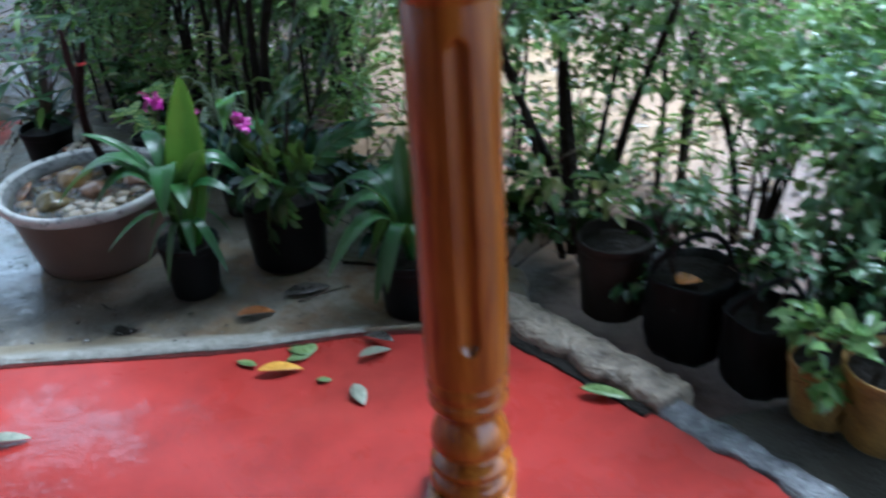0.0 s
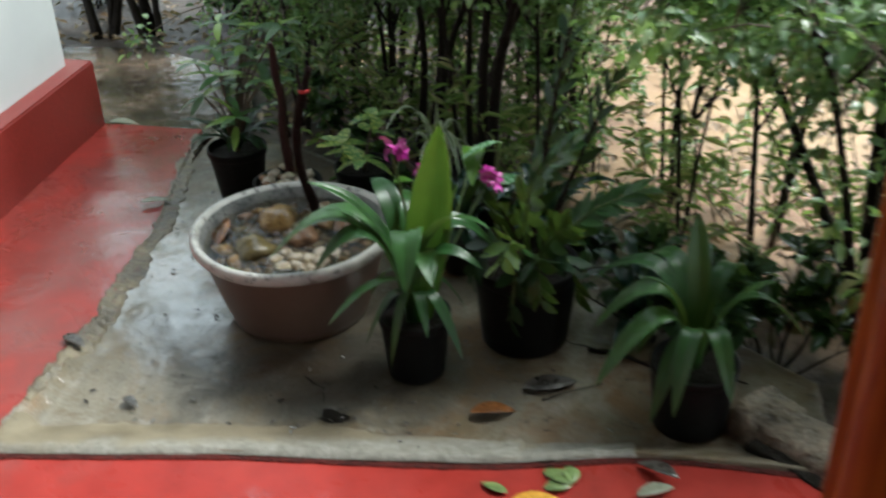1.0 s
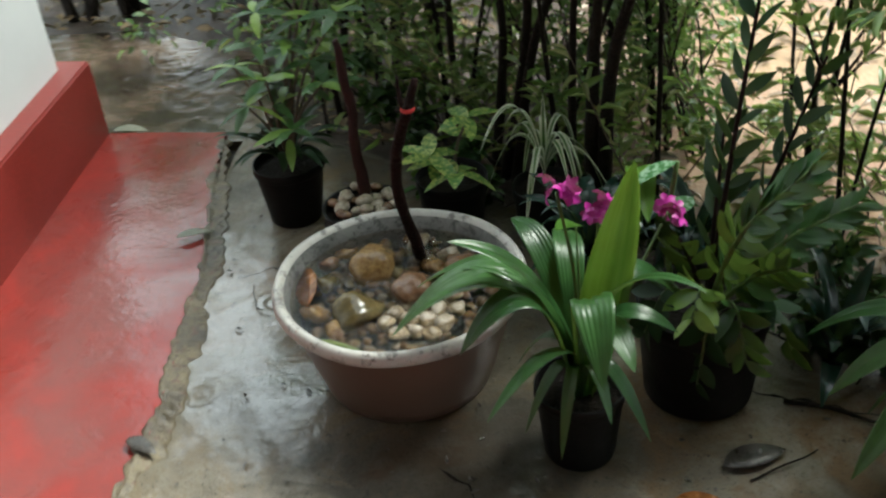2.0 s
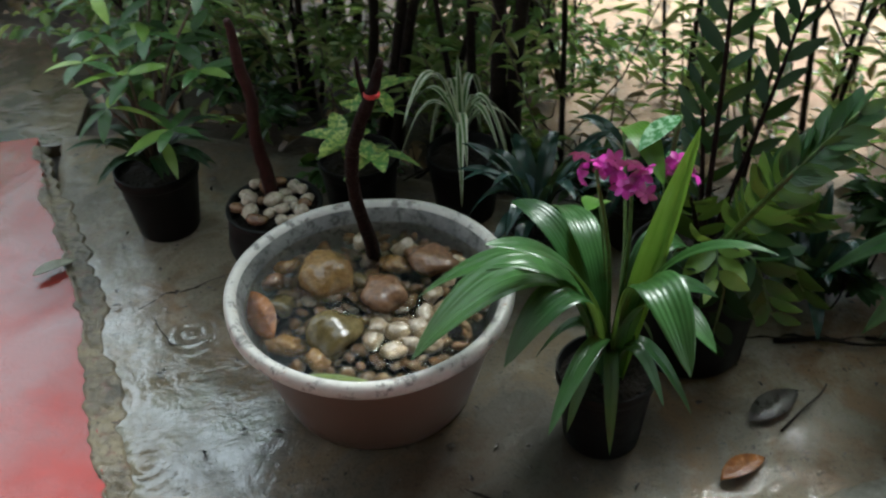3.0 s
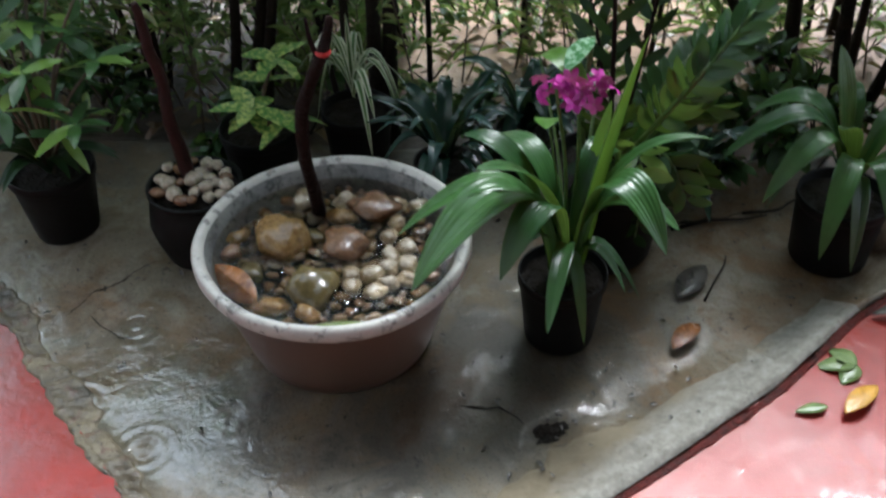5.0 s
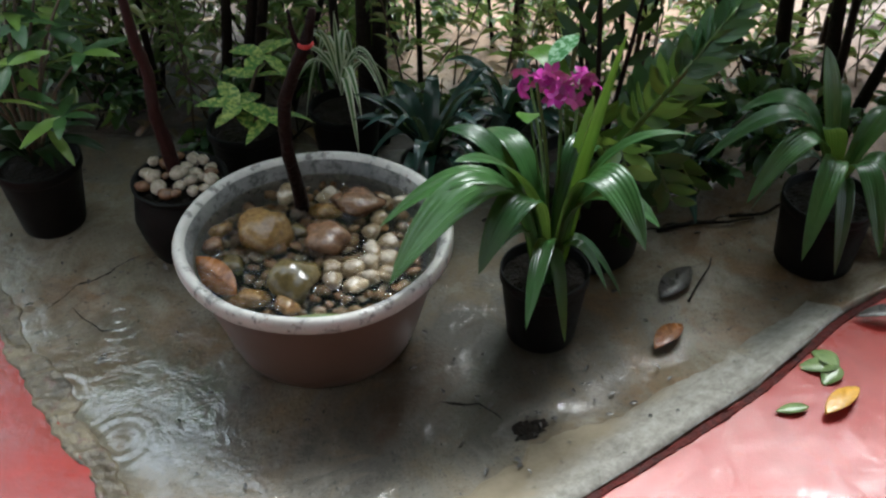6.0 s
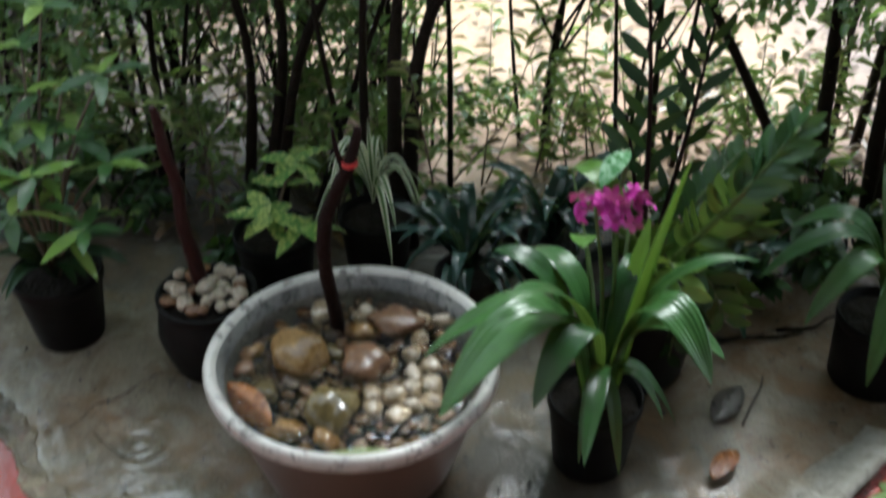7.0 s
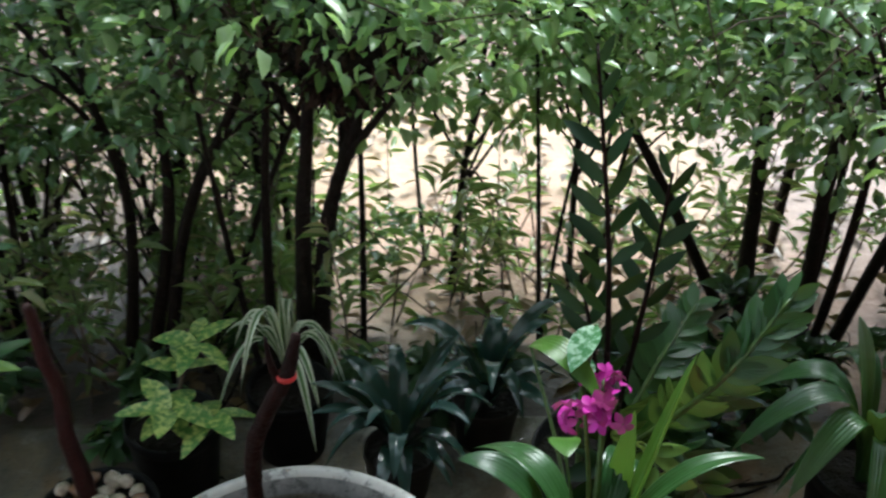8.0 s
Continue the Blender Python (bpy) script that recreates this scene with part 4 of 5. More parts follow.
def build_stones():
    placed = []
    for i, (x, y, a, b, c, k) in enumerate(STONES):
        m, label = STONE_KIND[k]
        ob = obj("stone", rock(i + 1, a * 1.06, b * 1.06, c, 0.24, 3), m)
        ob.matrix_basis = pose(x, y, 0.198 if a > 0.03 else 0.192, 6, 4, i * 47)
        tagged(ob, label + ", lying in the basin", "stone", "stones in the basin")
        placed.append((x, y, max(a, b)))
    rng = random.Random(5)
    shapes = [rock(30 + i, 1.0, 0.62 + 0.06 * i, 0.6, 0.3, 2) for i in range(6)]
    meshes = []
    for bm in shapes:
        me = bpy.data.meshes.new("pebble")
        bm.to_mesh(me)
        bm.free()
        me.materials.append(STONE)
        me.polygons.foreach_set("use_smooth", [True] * len(me.polygons))
        meshes.append(me)
    count = 0
    for _ in range(4000):
        if count >= 120:
            break
        r, a = 0.185 * math.sqrt(rng.random()), rng.uniform(0, 2 * math.pi)
        x, y, s = r * math.cos(a), r * math.sin(a), rng.choice((0.011, 0.014, 0.017, 0.02))
        if any(math.hypot(x - q[0], y - q[1]) < (q[2] + s) * 0.66 for q in placed):
            continue
        placed.append((x, y, s))
        ob = new("pebble", rng.choice(meshes))
        ob.matrix_basis = pose(x, y, 0.176 + rng.uniform(-0.004, 0.01) + (0.004 if r < 0.1 else 0), rng.uniform(-20, 20), rng.uniform(-20, 20), rng.uniform(0, 360)) @ Matrix.Diagonal((s, s, s, 1))
        tagged(ob, "small wet pebble among the stones in the basin", "pebble", "pebbles in the basin")
        count += 1


build_stones()


def fallen_leaf(x, y, z, length, width, m, rz, label, curl=0.12, fold=0.3, rx=0.0, ry=0.0):
    v, f, uv = leaf_blade(length, width, curl, fold, 10)
    v = [(p[0] - length / 2, p[1], p[2]) for p in v]
    low = min(p[2] for p in v)
    v = [(p[0], p[1], p[2] - low) for p in v]
    ob = obj("fallen_leaf", (v, f, uv), m)
    md = ob.modifiers.new("thickness", "SOLIDIFY")
    md.thickness = 0.0012
    ob.matrix_basis = pose(x, y, z, rx, ry, rz)
    tagged(ob, label, "leaf", "fallen leaves")


fallen_leaf(-0.178, 0.0, 0.2, 0.125, 0.05, FALLEN_SOAKED, 102, "soaked orange-brown leaf curled against the basin's rim", -0.04, 0.15, rx=-32)
fallen_leaf(-0.075, -0.172, 0.2, 0.1, 0.014, FALLEN_GREEN, -20, "narrow green leaf blade floating in the basin", 0.02, 0.1)


def build_cutting(name, line, radii, m, label, twig=None, tie=None):
    e = thing(name, *line[0], label, "plant cutting")
    o = Vector(line[0])
    pts = [p - o for p in smooth_line(line, 26)]
    rr = np.interp(np.linspace(0, 1, 26), np.linspace(0, 1, len(radii)), radii)
    rnd = random.Random(3)
    part("stem", tube(pts, rr, 12, 0.12, rnd), m, e)
    if twig:
        tp = [p - o for p in smooth_line(twig, 8)]
        part("twig", tube(tp, np.linspace(0.006, 0.0025, 8), 8), m, e)
    if tie:
        p = Vector(tie) - o
        v, f = lathe([(0.0112, -0.004), (0.0128, -0.002), (0.0128, 0.002), (0.0112, 0.004)], 16)
        part("tie", ([Vector(q) + p for q in v], f), RIBBON, e, "bright red tie")


build_cutting("stem_cutting", [(0.02, 0.115, 0.15), (0.018, 0.112, 0.22), (-0.002, 0.09, 0.34), (0.0, 0.085, 0.43), (0.02, 0.07, 0.5), (0.037, 0.058, 0.545), (0.055, 0.06, 0.6)],
              [0.015, 0.012, 0.011, 0.0115, 0.0105, 0.0105, 0.006], DARK_STEM, "dark bare stem cutting planted among the basin's stones", [(0.03, 0.062, 0.53), (0.022, 0.07, 0.565), (0.02, 0.075, 0.6)], (0.037, 0.058, 0.545))


# ---- pots ----
def build_pot(x, y, base, top, h, m, label, round_belly=False, fill=0.86, name="plant_pot"):
    e = thing(name, x, y, 0.014, label, "pot")
    if round_belly:
        prof = [(0, 0), (base, 0), (base * 1.05, 0.006), (top * 1.04, h * 0.3), (top * 1.12, h * 0.52), (top * 1.05, h * 0.78), (top * 0.95, h * 0.88), (top * 0.97, h * 0.93), (top * 1.05, h * 0.97), (top * 1.05, h), (top * 0.97, h), (top * 0.9, h * 0.88), (top * 0.9, h * 0.7), (0, h * 0.68)]
    else:
        prof = [(0, 0), (base, 0), (base * 1.03, 0.005), (base + (top - base) * 0.8, h * 0.84), (top * 0.965, h * 0.86), (top * 1.0, h * 0.875), (top * 1.0, h * 0.985), (top * 0.99, h), (top * 0.955, h), (top * 0.94, h * 0.97), (top * 0.9, h * 0.8), (0, h * 0.78)]
    part("pot_body", lathe(prof, 44), m, e)
    part("soil", lathe([(top * 0.93, h * fill), (top * 0.6, h * fill + 0.006), (top * 0.25, h * fill + 0.004), (0.0, h * fill + 0.008)], 28, lambda a, z, r: r), SOIL, e, "dark damp soil")
    return e


def build_bag(x, y, r, h, label, seed):
    """A limp nursery bag: bulging, folded sides, a carrying loop."""
    e = thing("nursery_bag", x, y, 0.0, label, "nursery bag")
    prof = [(0, -0.01), (r * 0.9, -0.01), (r, 0.01), (r * 1.08, h * 0.3), (r * 1.02, h * 0.7), (r * 1.0, h * 0.95), (r * 1.02, h), (r * 0.97, h * 1.01), (r * 0.94, h * 0.9), (0, h * 0.88)]
    part("bag_body", lathe(prof, 56, lambda a, z, q: q * (1 + 0.05 * math.sin(5 * a + seed) + 0.025 * math.sin(11 * a + z * 30) + 0.05 * noise.noise(Vector((math.cos(a) * 2, math.sin(a) * 2, z * 9 + seed))))), BLACK, e)
    part("soil", lathe([(r * 0.93, h * 0.9), (r * 0.5, h * 0.93), (0, h * 0.93)], 24), SOIL, e, "dark damp soil")
    arc = [(r * 0.9 * math.cos(a), 0.3 * r * math.sin(a * 2), h * 0.97 + r * 0.9 * math.sin(a)) for a in np.linspace(0, math.pi, 7)]
    part("carrying_loop", tube(smooth_line(arc, 20), [0.007] * 20, 7), BLACK, e)


build_pot(-0.372, 0.555, 0.062, 0.086, 0.155, BLACK, "black plastic nursery pot standing on the concrete")
build_pot(-0.142, 0.347, 0.075, 0.088, 0.16, BLACK, "round-bellied black bowl pot topped with white pebbles", True, 0.9)
build_pot(0.035, 0.47, 0.062, 0.082, 0.165, BLACK, "black plastic pot of a yellow-spotted shrublet")
build_pot(0.25, 0.455, 0.06, 0.078, 0.15, BLACK, "black pot of a spider plant")
build_pot(0.337, -0.203, 0.06, 0.078, 0.15, BLACK, "black plastic pot of the ground orchid")
build_pot(0.55, -0.033, 0.095, 0.118, 0.2, BLACK, "large black plastic pot in the shade")
build_pot(0.918, -0.28, 0.072, 0.086, 0.15, BLACK, "black plastic pot of a broad-leaved orchid")
build_pot(0.35, 0.25, 0.05, 0.065, 0.1, BROWN_POT, "small dark pot of blue-green strap leaves")
build_pot(0.56, 0.27, 0.05, 0.065, 0.1, BROWN_POT, "small dark pot of dark strap leaves")
build_pot(1.405, -0.285, 0.075, 0.09, 0.2, BROWN_POT, "dark brown pot behind the kerb")
build_bag(1.57, -0.405, 0.1, 0.19, "large black plastic nursery bag behind the kerb", 3)
build_bag(1.71, -0.545, 0.085, 0.17, "black plastic nursery bag with a carrying loop beside the kerb", 5)
build_pot(1.81, -0.685, 0.068, 0.085, 0.14, YELLOW_POT, "worn yellow painted pot beside the kerb")
build_pot(1.91, -0.755, 0.08, 0.1, 0.17, YELLOW_POT, "worn yellow painted pot with dark stains")


def pebble_top():
    rng = random.Random(11)
    done = []
    for _ in range(900):
        if len(done) >= 40:
            break
        r, a = 0.072 * math.sqrt(rng.random()), rng.uniform(0, 6.283)
        x, y, s = r * math.cos(a), r * math.sin(a), rng.uniform(0.011, 0.019)
        if any(math.hypot(x - q[0], y - q[1]) < (s + q[2]) * 0.8 for q in done) or math.hypot(x + 0.001, y - 0.025) < 0.022:
            continue
        done.append((x, y, s))
        ob = obj("white_pebble", rock(60 + len(done), s * 1.15, s * 0.9, s * 0.7, 0.12, 2), WHITE_STONE if rng.random() < 0.84 else RUSSET_STONE)
        ob.matrix_basis = pose(-0.142 + x, 0.347 + y, 0.17 + rng.uniform(0, 0.014), rng.uniform(-15, 15), 0, rng.uniform(0, 360))
        tagged(ob, "cream-white pebble on the bowl pot's soil", "pebble", "pebbles on the bowl pot")


pebble_top()
build_cutting("stem_cutting", [(-0.143, 0.372, 0.15), (-0.147, 0.38, 0.22), (-0.156, 0.385, 0.3), (-0.152, 0.392, 0.38), (-0.162, 0.394, 0.44), (-0.166, 0.398, 0.51), (-0.17, 0.396, 0.535)],
              [0.0145, 0.0135, 0.012, 0.0115, 0.0105, 0.009, 0.006], RED_STEM, "red-brown bare stem cutting in the bowl pot")


# ---- plants ----
def plant(name, x, y, z, label, category="plant"):
    return thing(name, x, y, z, label, category)


def build_orchid(x, y, z):
    e = plant("ground_orchid", x, y, z, "ground orchid with arching pleated green leaves and magenta flowers", "orchid")
    o = Vector((x, y, z))
    leaves = [((0.031, -0.232, 0.274), 0.14, 0.082), ((0.06, -0.13, 0.3), 0.12, 0.06), ((0.138, -0.241, 0.47), 0.06, 0.042), ((0.152, -0.293, 0.29), 0.12, 0.052), ((0.375, -0.406, 0.33), 0.14, 0.056),
              ((0.52, -0.32, 0.44), 0.09, 0.036), ((0.198, -0.362, 0.214), 0.05, 0.03), ((0.39, -0.31, 0.17), 0.04, 0.022), ((0.5, -0.12, 0.28), 0.12, 0.045), ((0.3, 0.0, 0.33), 0.1, 0.045), ((0.22, -0.06, 0.4), 0.07, 0.045),
              ((0.42, -0.38, 0.34), 0.08, 0.045), ((0.49, -0.235, 0.3), 0.07, 0.03)]
    rng = random.Random(21)
    for i, (tip, lift, w) in enumerate(leaves):
        b = Vector((rng.uniform(-0.02, 0.02), rng.uniform(-0.02, 0.02), 0))
        part("leaf", arc_leaf(b, Vector(tip) - o, lift + 0.05, w * 1.08, 0.2, 24, 1.7, rng.uniform(-0.4, 0.4), 0.1, 8, 0.22), ORCHID, e)
    for tip, lift, w in (((0.25, -0.285, 0.12), 0.09, 0.024), ((0.455, -0.275, 0.1), 0.1, 0.026), ((0.44, -0.14, 0.13), 0.1, 0.024), ((0.31, -0.315, 0.09), 0.1, 0.022), ((0.23, -0.17, 0.17), 0.1, 0.026)):
        part("leaf", arc_leaf(Vector((0, 0, 0)), Vector(tip) - o, lift, w, 0.2, 18, 1.7, 0.2, 0.1, 8, 0.22), ORCHID, e)
    for tip, w in (((0.414, -0.258, 0.62), 0.095), ((0.43, -0.17, 0.46), 0.045)):
        part("leaf", arc_leaf(Vector((0.02, -0.01, 0)), Vector(tip) - o, 0.02, w, 0.2, 20, 1.1, 0.0, 0.14, 8, 0.38, -0.3), YOUNG, e, "upright yellow-green leaf")
    part("leaf", arc_leaf(Vector((0.426, 0.034, 0.44)) - o, Vector((0.445, -0.1, 0.415)) - o, 0.03, 0.046, 0.2, 14, 0.9, 0.2), YOUNG, e)
    part("leaf", arc_leaf(Vector((0.33, -0.14, 0.44)) - o, Vector((0.3, -0.18, 0.452)) - o, 0.004, 0.04, 0.1, 10, 0.7, 0.2), YOUNG, e, "small heart-shaped leaf")
    part("leaf_stalk", tube(smooth_line([(0.02, 0.02, 0), (0.06, 0.12, 0.16), Vector((0.426, 0.034, 0.44)) - o], 12), np.linspace(0.004, 0.002, 12), 7), GREEN_STEM, e)
    part("leaf_stalk", tube(smooth_line([(0, 0.01, 0), (0.0, 0.03, 0.16), Vector((0.33, -0.14, 0.44)) - o], 12), np.linspace(0.003, 0.0015, 12), 7), GREEN_STEM, e)
    for k, (fx, fy, fz) in enumerate(((0.303, -0.195, 0.53), (0.365, -0.17, 0.495), (0.48, -0.066, 0.425))):
        tip = Vector((fx, fy, fz)) - o
        line = smooth_line([(0, 0, 0), tip * 0.5 + Vector((0.01, 0, 0.03)), tip], 12)
        stalk = part("flower_stalk", tube(line, np.linspace(0.004, 0.0025, 12), 8), GREEN_STEM, e)
        for j in range(9):
            off = Vector((rng.uniform(-1, 1), rng.uniform(-1, 1), rng.uniform(-0.9, 0.6))) * 0.026
            v, f = [], []
            rot = Euler((rng.uniform(0.6, 1.5), rng.uniform(-0.6, 0.6), rng.uniform(0, 6.28))).to_matrix()
            for q in range(5):
                pv, pf, _ = leaf_blade(0.0165, 0.0105, 0.3, 0.3, 4, 0.55)
                m = Matrix.Rotation(q * 2 * math.pi / 5, 3, "Z")
                oo = len(v)
                v += [tip + off + rot @ (m @ (Vector(p) + Vector((0.001, 0, 0.002)))) for p in pv]
                f += [tuple(i + oo for i in a) for a in pf]
            part("flower", (v, f), PETAL, stalk, "magenta five-petalled flower")


build_orchid(0.337, -0.203, 0.145)


def build_broad(x, y, z, seed, tips):
    e = plant("broad_leaf_orchid", x, y, z, "orchid without flowers, with glossy arching leaves", "orchid")
    rng = random.Random(seed)
    for a, r, h, lift, w in tips:
        a = radians(a + rng.uniform(-8, 8))
        part("leaf", arc_leaf((0.01 * math.cos(a), 0.01 * math.sin(a), 0), (r * math.cos(a), r * math.sin(a), h), lift + 0.04, w * 0.9, 0.2, 20, 1.7, rng.uniform(-0.5, 0.5), 0.1, 8, 0.22), ORCHID, e)


build_broad(0.918, -0.28, 0.145, 4, [(180, 0.2, 0.06, 0.11, 0.05), (215, 0.22, 0.02, 0.1, 0.05), (160, 0.25, 0.1, 0.12, 0.05), (250, 0.17, 0.0, 0.09, 0.045), (120, 0.2, 0.14, 0.1, 0.045), (60, 0.18, 0.12, 0.1, 0.045),
                                      (10, 0.2, 0.08, 0.1, 0.045), (300, 0.15, 0.02, 0.08, 0.04), (195, 0.12, 0.22, 0.04, 0.045), (100, 0.08, 0.3, 0.02, 0.05), (340, 0.13, 0.24, 0.03, 0.04), (140, 0.14, -0.04, 0.08, 0.045), (230, 0.14, -0.06, 0.07, 0.04)])


def leafy_stem(e, line, n, length, width, m, stem_m, rng, r0=0.008, start=0.25, spread=62, two_rows=True):
    """An upright stem with leaflets in two rows, as on a zamia."""
    pts = smooth_line(line, 20)
    stem = part("stem", tube(pts, np.linspace(r0, r0 * 0.4, 20), 8), stem_m, e)
    meshes = []
    for k in range(3):
        v, f, uv = leaf_blade(length, width, 0.06 + 0.06 * k, 0.22, 7, 0.48)
        me = bpy.data.meshes.new("leaf")
        me.from_pydata(v, [], f)
        u = me.uv_layers.new(name="UVMap")
        idx = np.empty(len(me.loops), dtype=np.int32)
        me.loops.foreach_get("vertex_index", idx)
        u.data.foreach_set("uv", np.asarray(uv, dtype=np.float32)[idx].ravel())
        me.materials.append(m)
        me.polygons.foreach_set("use_smooth", [True] * len(me.polygons))
        meshes.append(me)
    flat = radians(132) + rng.uniform(-0.3, 0.3)
    for i in range(n):
        s = start + (1 - start) * (i + 0.5) / n
        k = min(18, int(s * 19))
        p = pts[k].lerp(pts[k + 1], s * 19 - k)
        d = (pts[k + 1] - pts[k]).normalized()
        a = flat + (math.pi if i % 2 else 0) + rng.uniform(-0.35, 0.35) if two_rows else rng.uniform(0, 6.283)
        side = Vector((math.cos(a), math.sin(a), 0))
        side = (side - d * side.dot(d)).normalized()
        t = radians(spread * (1.1 - 0.5 * s) + rng.uniform(-10, 10))
        ax = (d * math.cos(t) + side * math.sin(t)).normalized()
        zv = d.cross(ax).normalized()
        if zv.y > 0:
            zv = -zv
        zv = (Matrix.Rotation(rng.uniform(-0.5, 0.5), 3, ax) @ zv).normalized()
        yv = zv.cross(ax)
        sc = (0.7 + 0.5 * math.sin(math.pi * min(1, s * 0.9))) * rng.uniform(0.88, 1.1)
        ob = new("leaf", rng.choice(meshes))
        ob.parent = stem
        ob.matrix_basis = Matrix.Translation(p) @ Matrix((ax, yv, zv)).transposed().to_4x4() @ Matrix.Diagonal((sc, sc, sc, 1))


def build_zamia():
    e = plant("zamia_plant", 0.555, -0.03, 0.18, "zamia plant with tall stems of glossy dark green leaflets", "plant")
    rng = random.Random(8)
    for tip, mid, n in (((0.08, 0.2, 0.64), (0.035, 0.08, 0.34), 19), ((0.165, 0.09, 0.45), (0.1, 0.05, 0.26), 13), ((0.02, 0.12, 0.3), (0.01, 0.06, 0.18), 10), ((-0.06, -0.06, 0.2), (-0.03, -0.03, 0.12), 9)):
        leafy_stem(e, [(0, 0, 0), mid, tip], n, 0.064, 0.018, ZZ, DARK_STEM, rng, 0.006, 0.28, 54)
    for tip, mid, n in (((0.1, -0.19, 0.4), (0.02, -0.16, 0.27), 30), ((0.1, -0.14, 0.2), (0.06, -0.07, 0.13), 16), ((0.24, 0.05, 0.2), (0.12, 0.02, 0.14), 16)):
        leafy_stem(e, [(0, 0, 0), mid, tip], int(n * 1.4), 0.055, 0.021, ORCHID, GREEN_STEM, rng, 0.006, 0.25, 50)
    for tip, mid, n, m in (((-0.04, -0.15, 0.1), (-0.02, -0.08, 0.12), 9, LIME), ((0.05, -0.17, 0.03), (0.03, -0.1, 0.1), 12, ORCHID), ((-0.11, -0.08, 0.02), (-0.07, -0.06, 0.1), 11, ZZ), ((0.13, -0.12, 0.02), (0.08, -0.08, 0.1), 12, ZZ), ((-0.02, -0.12, -0.06), (-0.01, -0.11, 0.06), 10, ZZ)):
        leafy_stem(e, [(0, 0, 0), mid, tip], n, 0.052, 0.024, m, GREEN_STEM, rng, 0.004, 0.3, 60)


build_zamia()


def build_spotted(x, y, z, tips, m, name, label, seed, stem_m=TWIG, lw=(0.075, 0.03), lower=None, dark=None):
    e = plant(name, x, y, z, label, "plant")
    rng = random.Random(seed)
    for tip in tips:
        line = [(0, 0, 0), (tip[0] * 0.4, tip[1] * 0.4, tip[2] * 0.6), tip]
        pts = smooth_line(line, 12)
        stem = part("stem", tube(pts, np.linspace(0.0045, 0.0025, 12), 7), stem_m, e)
        for lvl in (1.0, 0.72):
            if lvl < 1 and rng.random() < 0.35:
                continue
            c = pts[int(11 * lvl)]
            a0 = rng.uniform(0, 6.28)
            for k in range(5 if lvl == 1 else 3):
                a = a0 + k * 1.26 + rng.uniform(-0.3, 0.3)
                L = lw[0] * rng.uniform(0.75, 1.15)
                v, f, uv = leaf_blade(L, lw[1] * rng.uniform(0.85, 1.1), rng.uniform(0.15, 0.4), 0.2, 8)
                ob = part("leaf", (v, f, uv), dark if dark and rng.random() < 0.6 else m, stem)
                ob.matrix_basis = pose(*c, rng.uniform(-15, 15), rng.uniform(-25, 12), math.degrees(a))
    if lower:
        for k in range(lower[0]):
            a = rng.uniform(0, 6.28)
            r = lower[1] * rng.uniform(0.6, 1.1)
            part("strap_leaf", arc_leaf((0, 0, 0), (r * math.cos(a), r * math.sin(a), lower[2] * rng.uniform(0.2, 1.2)), 0.05, 0.024, 0.2, 10, 1.2), ZZ, e)


build_spotted(0.035, 0.47, 0.15, [(-0.03, -0.08, 0.12), (0.03, -0.1, 0.09), (0.05, -0.02, 0.18)], SPOTTED, "spotted_dracaena", "small dracaena with yellow-spotted green leaves", 13, lw=(0.08, 0.033))
build_spotted(-0.372, 0.555, 0.14, [(0.0, -0.05, 0.26), (0.13, -0.05, 0.25), (0.04, 0.02, 0.3), (-0.05, -0.06, 0.2), (0.06, -0.1, 0.16), (0.12, 0.08, 0.27), (-0.05, 0.1, 0.36), (0.05, 0.14, 0.42), (-0.05, 0.05, 0.3), (0.1, 0.08, 0.36), (0.0, 0.12, 0.27), (0.16, 0.04, 0.38), (-0.08, -0.02, 0.28), (0.1, 0.15, 0.48)], LIME, "bamboo_dracaena",
              "bushy potted dracaena with light green pointed leaves", 17, lw=(0.085, 0.025), lower=(26, 0.15, 0.1), dark=ORCHID)


def build_spider():
    e = plant("spider_plant", 0.245, 0.455, 0.14, "spider plant with thin arching white-edged leaves", "plant")
    rng = random.Random(31)
    for k in range(15):
        a = k * 2.4 + rng.uniform(-0.3, 0.3)
        r, h = rng.uniform(0.09, 0.17), rng.uniform(-0.14, 0.12)
        part("leaf", arc_leaf((0, 0, 0.05), (r * math.cos(a), r * math.sin(a), 0.04 + h), 0.08 + 0.06 * rng.random(), 0.015, 0.3, 14, 1.0, 0.0, 0.0, 4), EDGED, e)
    part("leaf", arc_leaf((0, 0, 0.05), (0.0, 0.01, 0.24), 0.0, 0.014, 0.3, 12, 1.0, 0.0, 0.0, 4), EDGED, e)


build_spider()


def build_straps(x, y, z, seed, n, reach, pale):
    e = plant("strap_leaf_plant", x, y, z, "low clump of dark blue-green strap leaves with wet sheen", "plant")
    rng = random.Random(seed)
    for k in range(n):
        a = k * 2.4 + rng.uniform(-0.3, 0.3)
        r = reach * rng.uniform(0.6, 1.1)
        m = PALE if k in pale else BLUE
        part("leaf", arc_leaf((0, 0, 0), (r * math.cos(a), r * math.sin(a), rng.uniform(0.0, 0.2)), rng.uniform(0.04, 0.09), rng.uniform(0.025, 0.036), 0.3, 12, 0.95, rng.uniform(-0.5, 0.5)), m, e, "pale blue-grey leaf" if k in pale else "")


build_straps(0.35, 0.25, 0.09, 41, 26, 0.15, (6, 14))
build_straps(0.56, 0.27, 0.09, 43, 22, 0.16, (9,))
build_straps(0.8, 0.02, 0.02, 47, 16, 0.14, ())


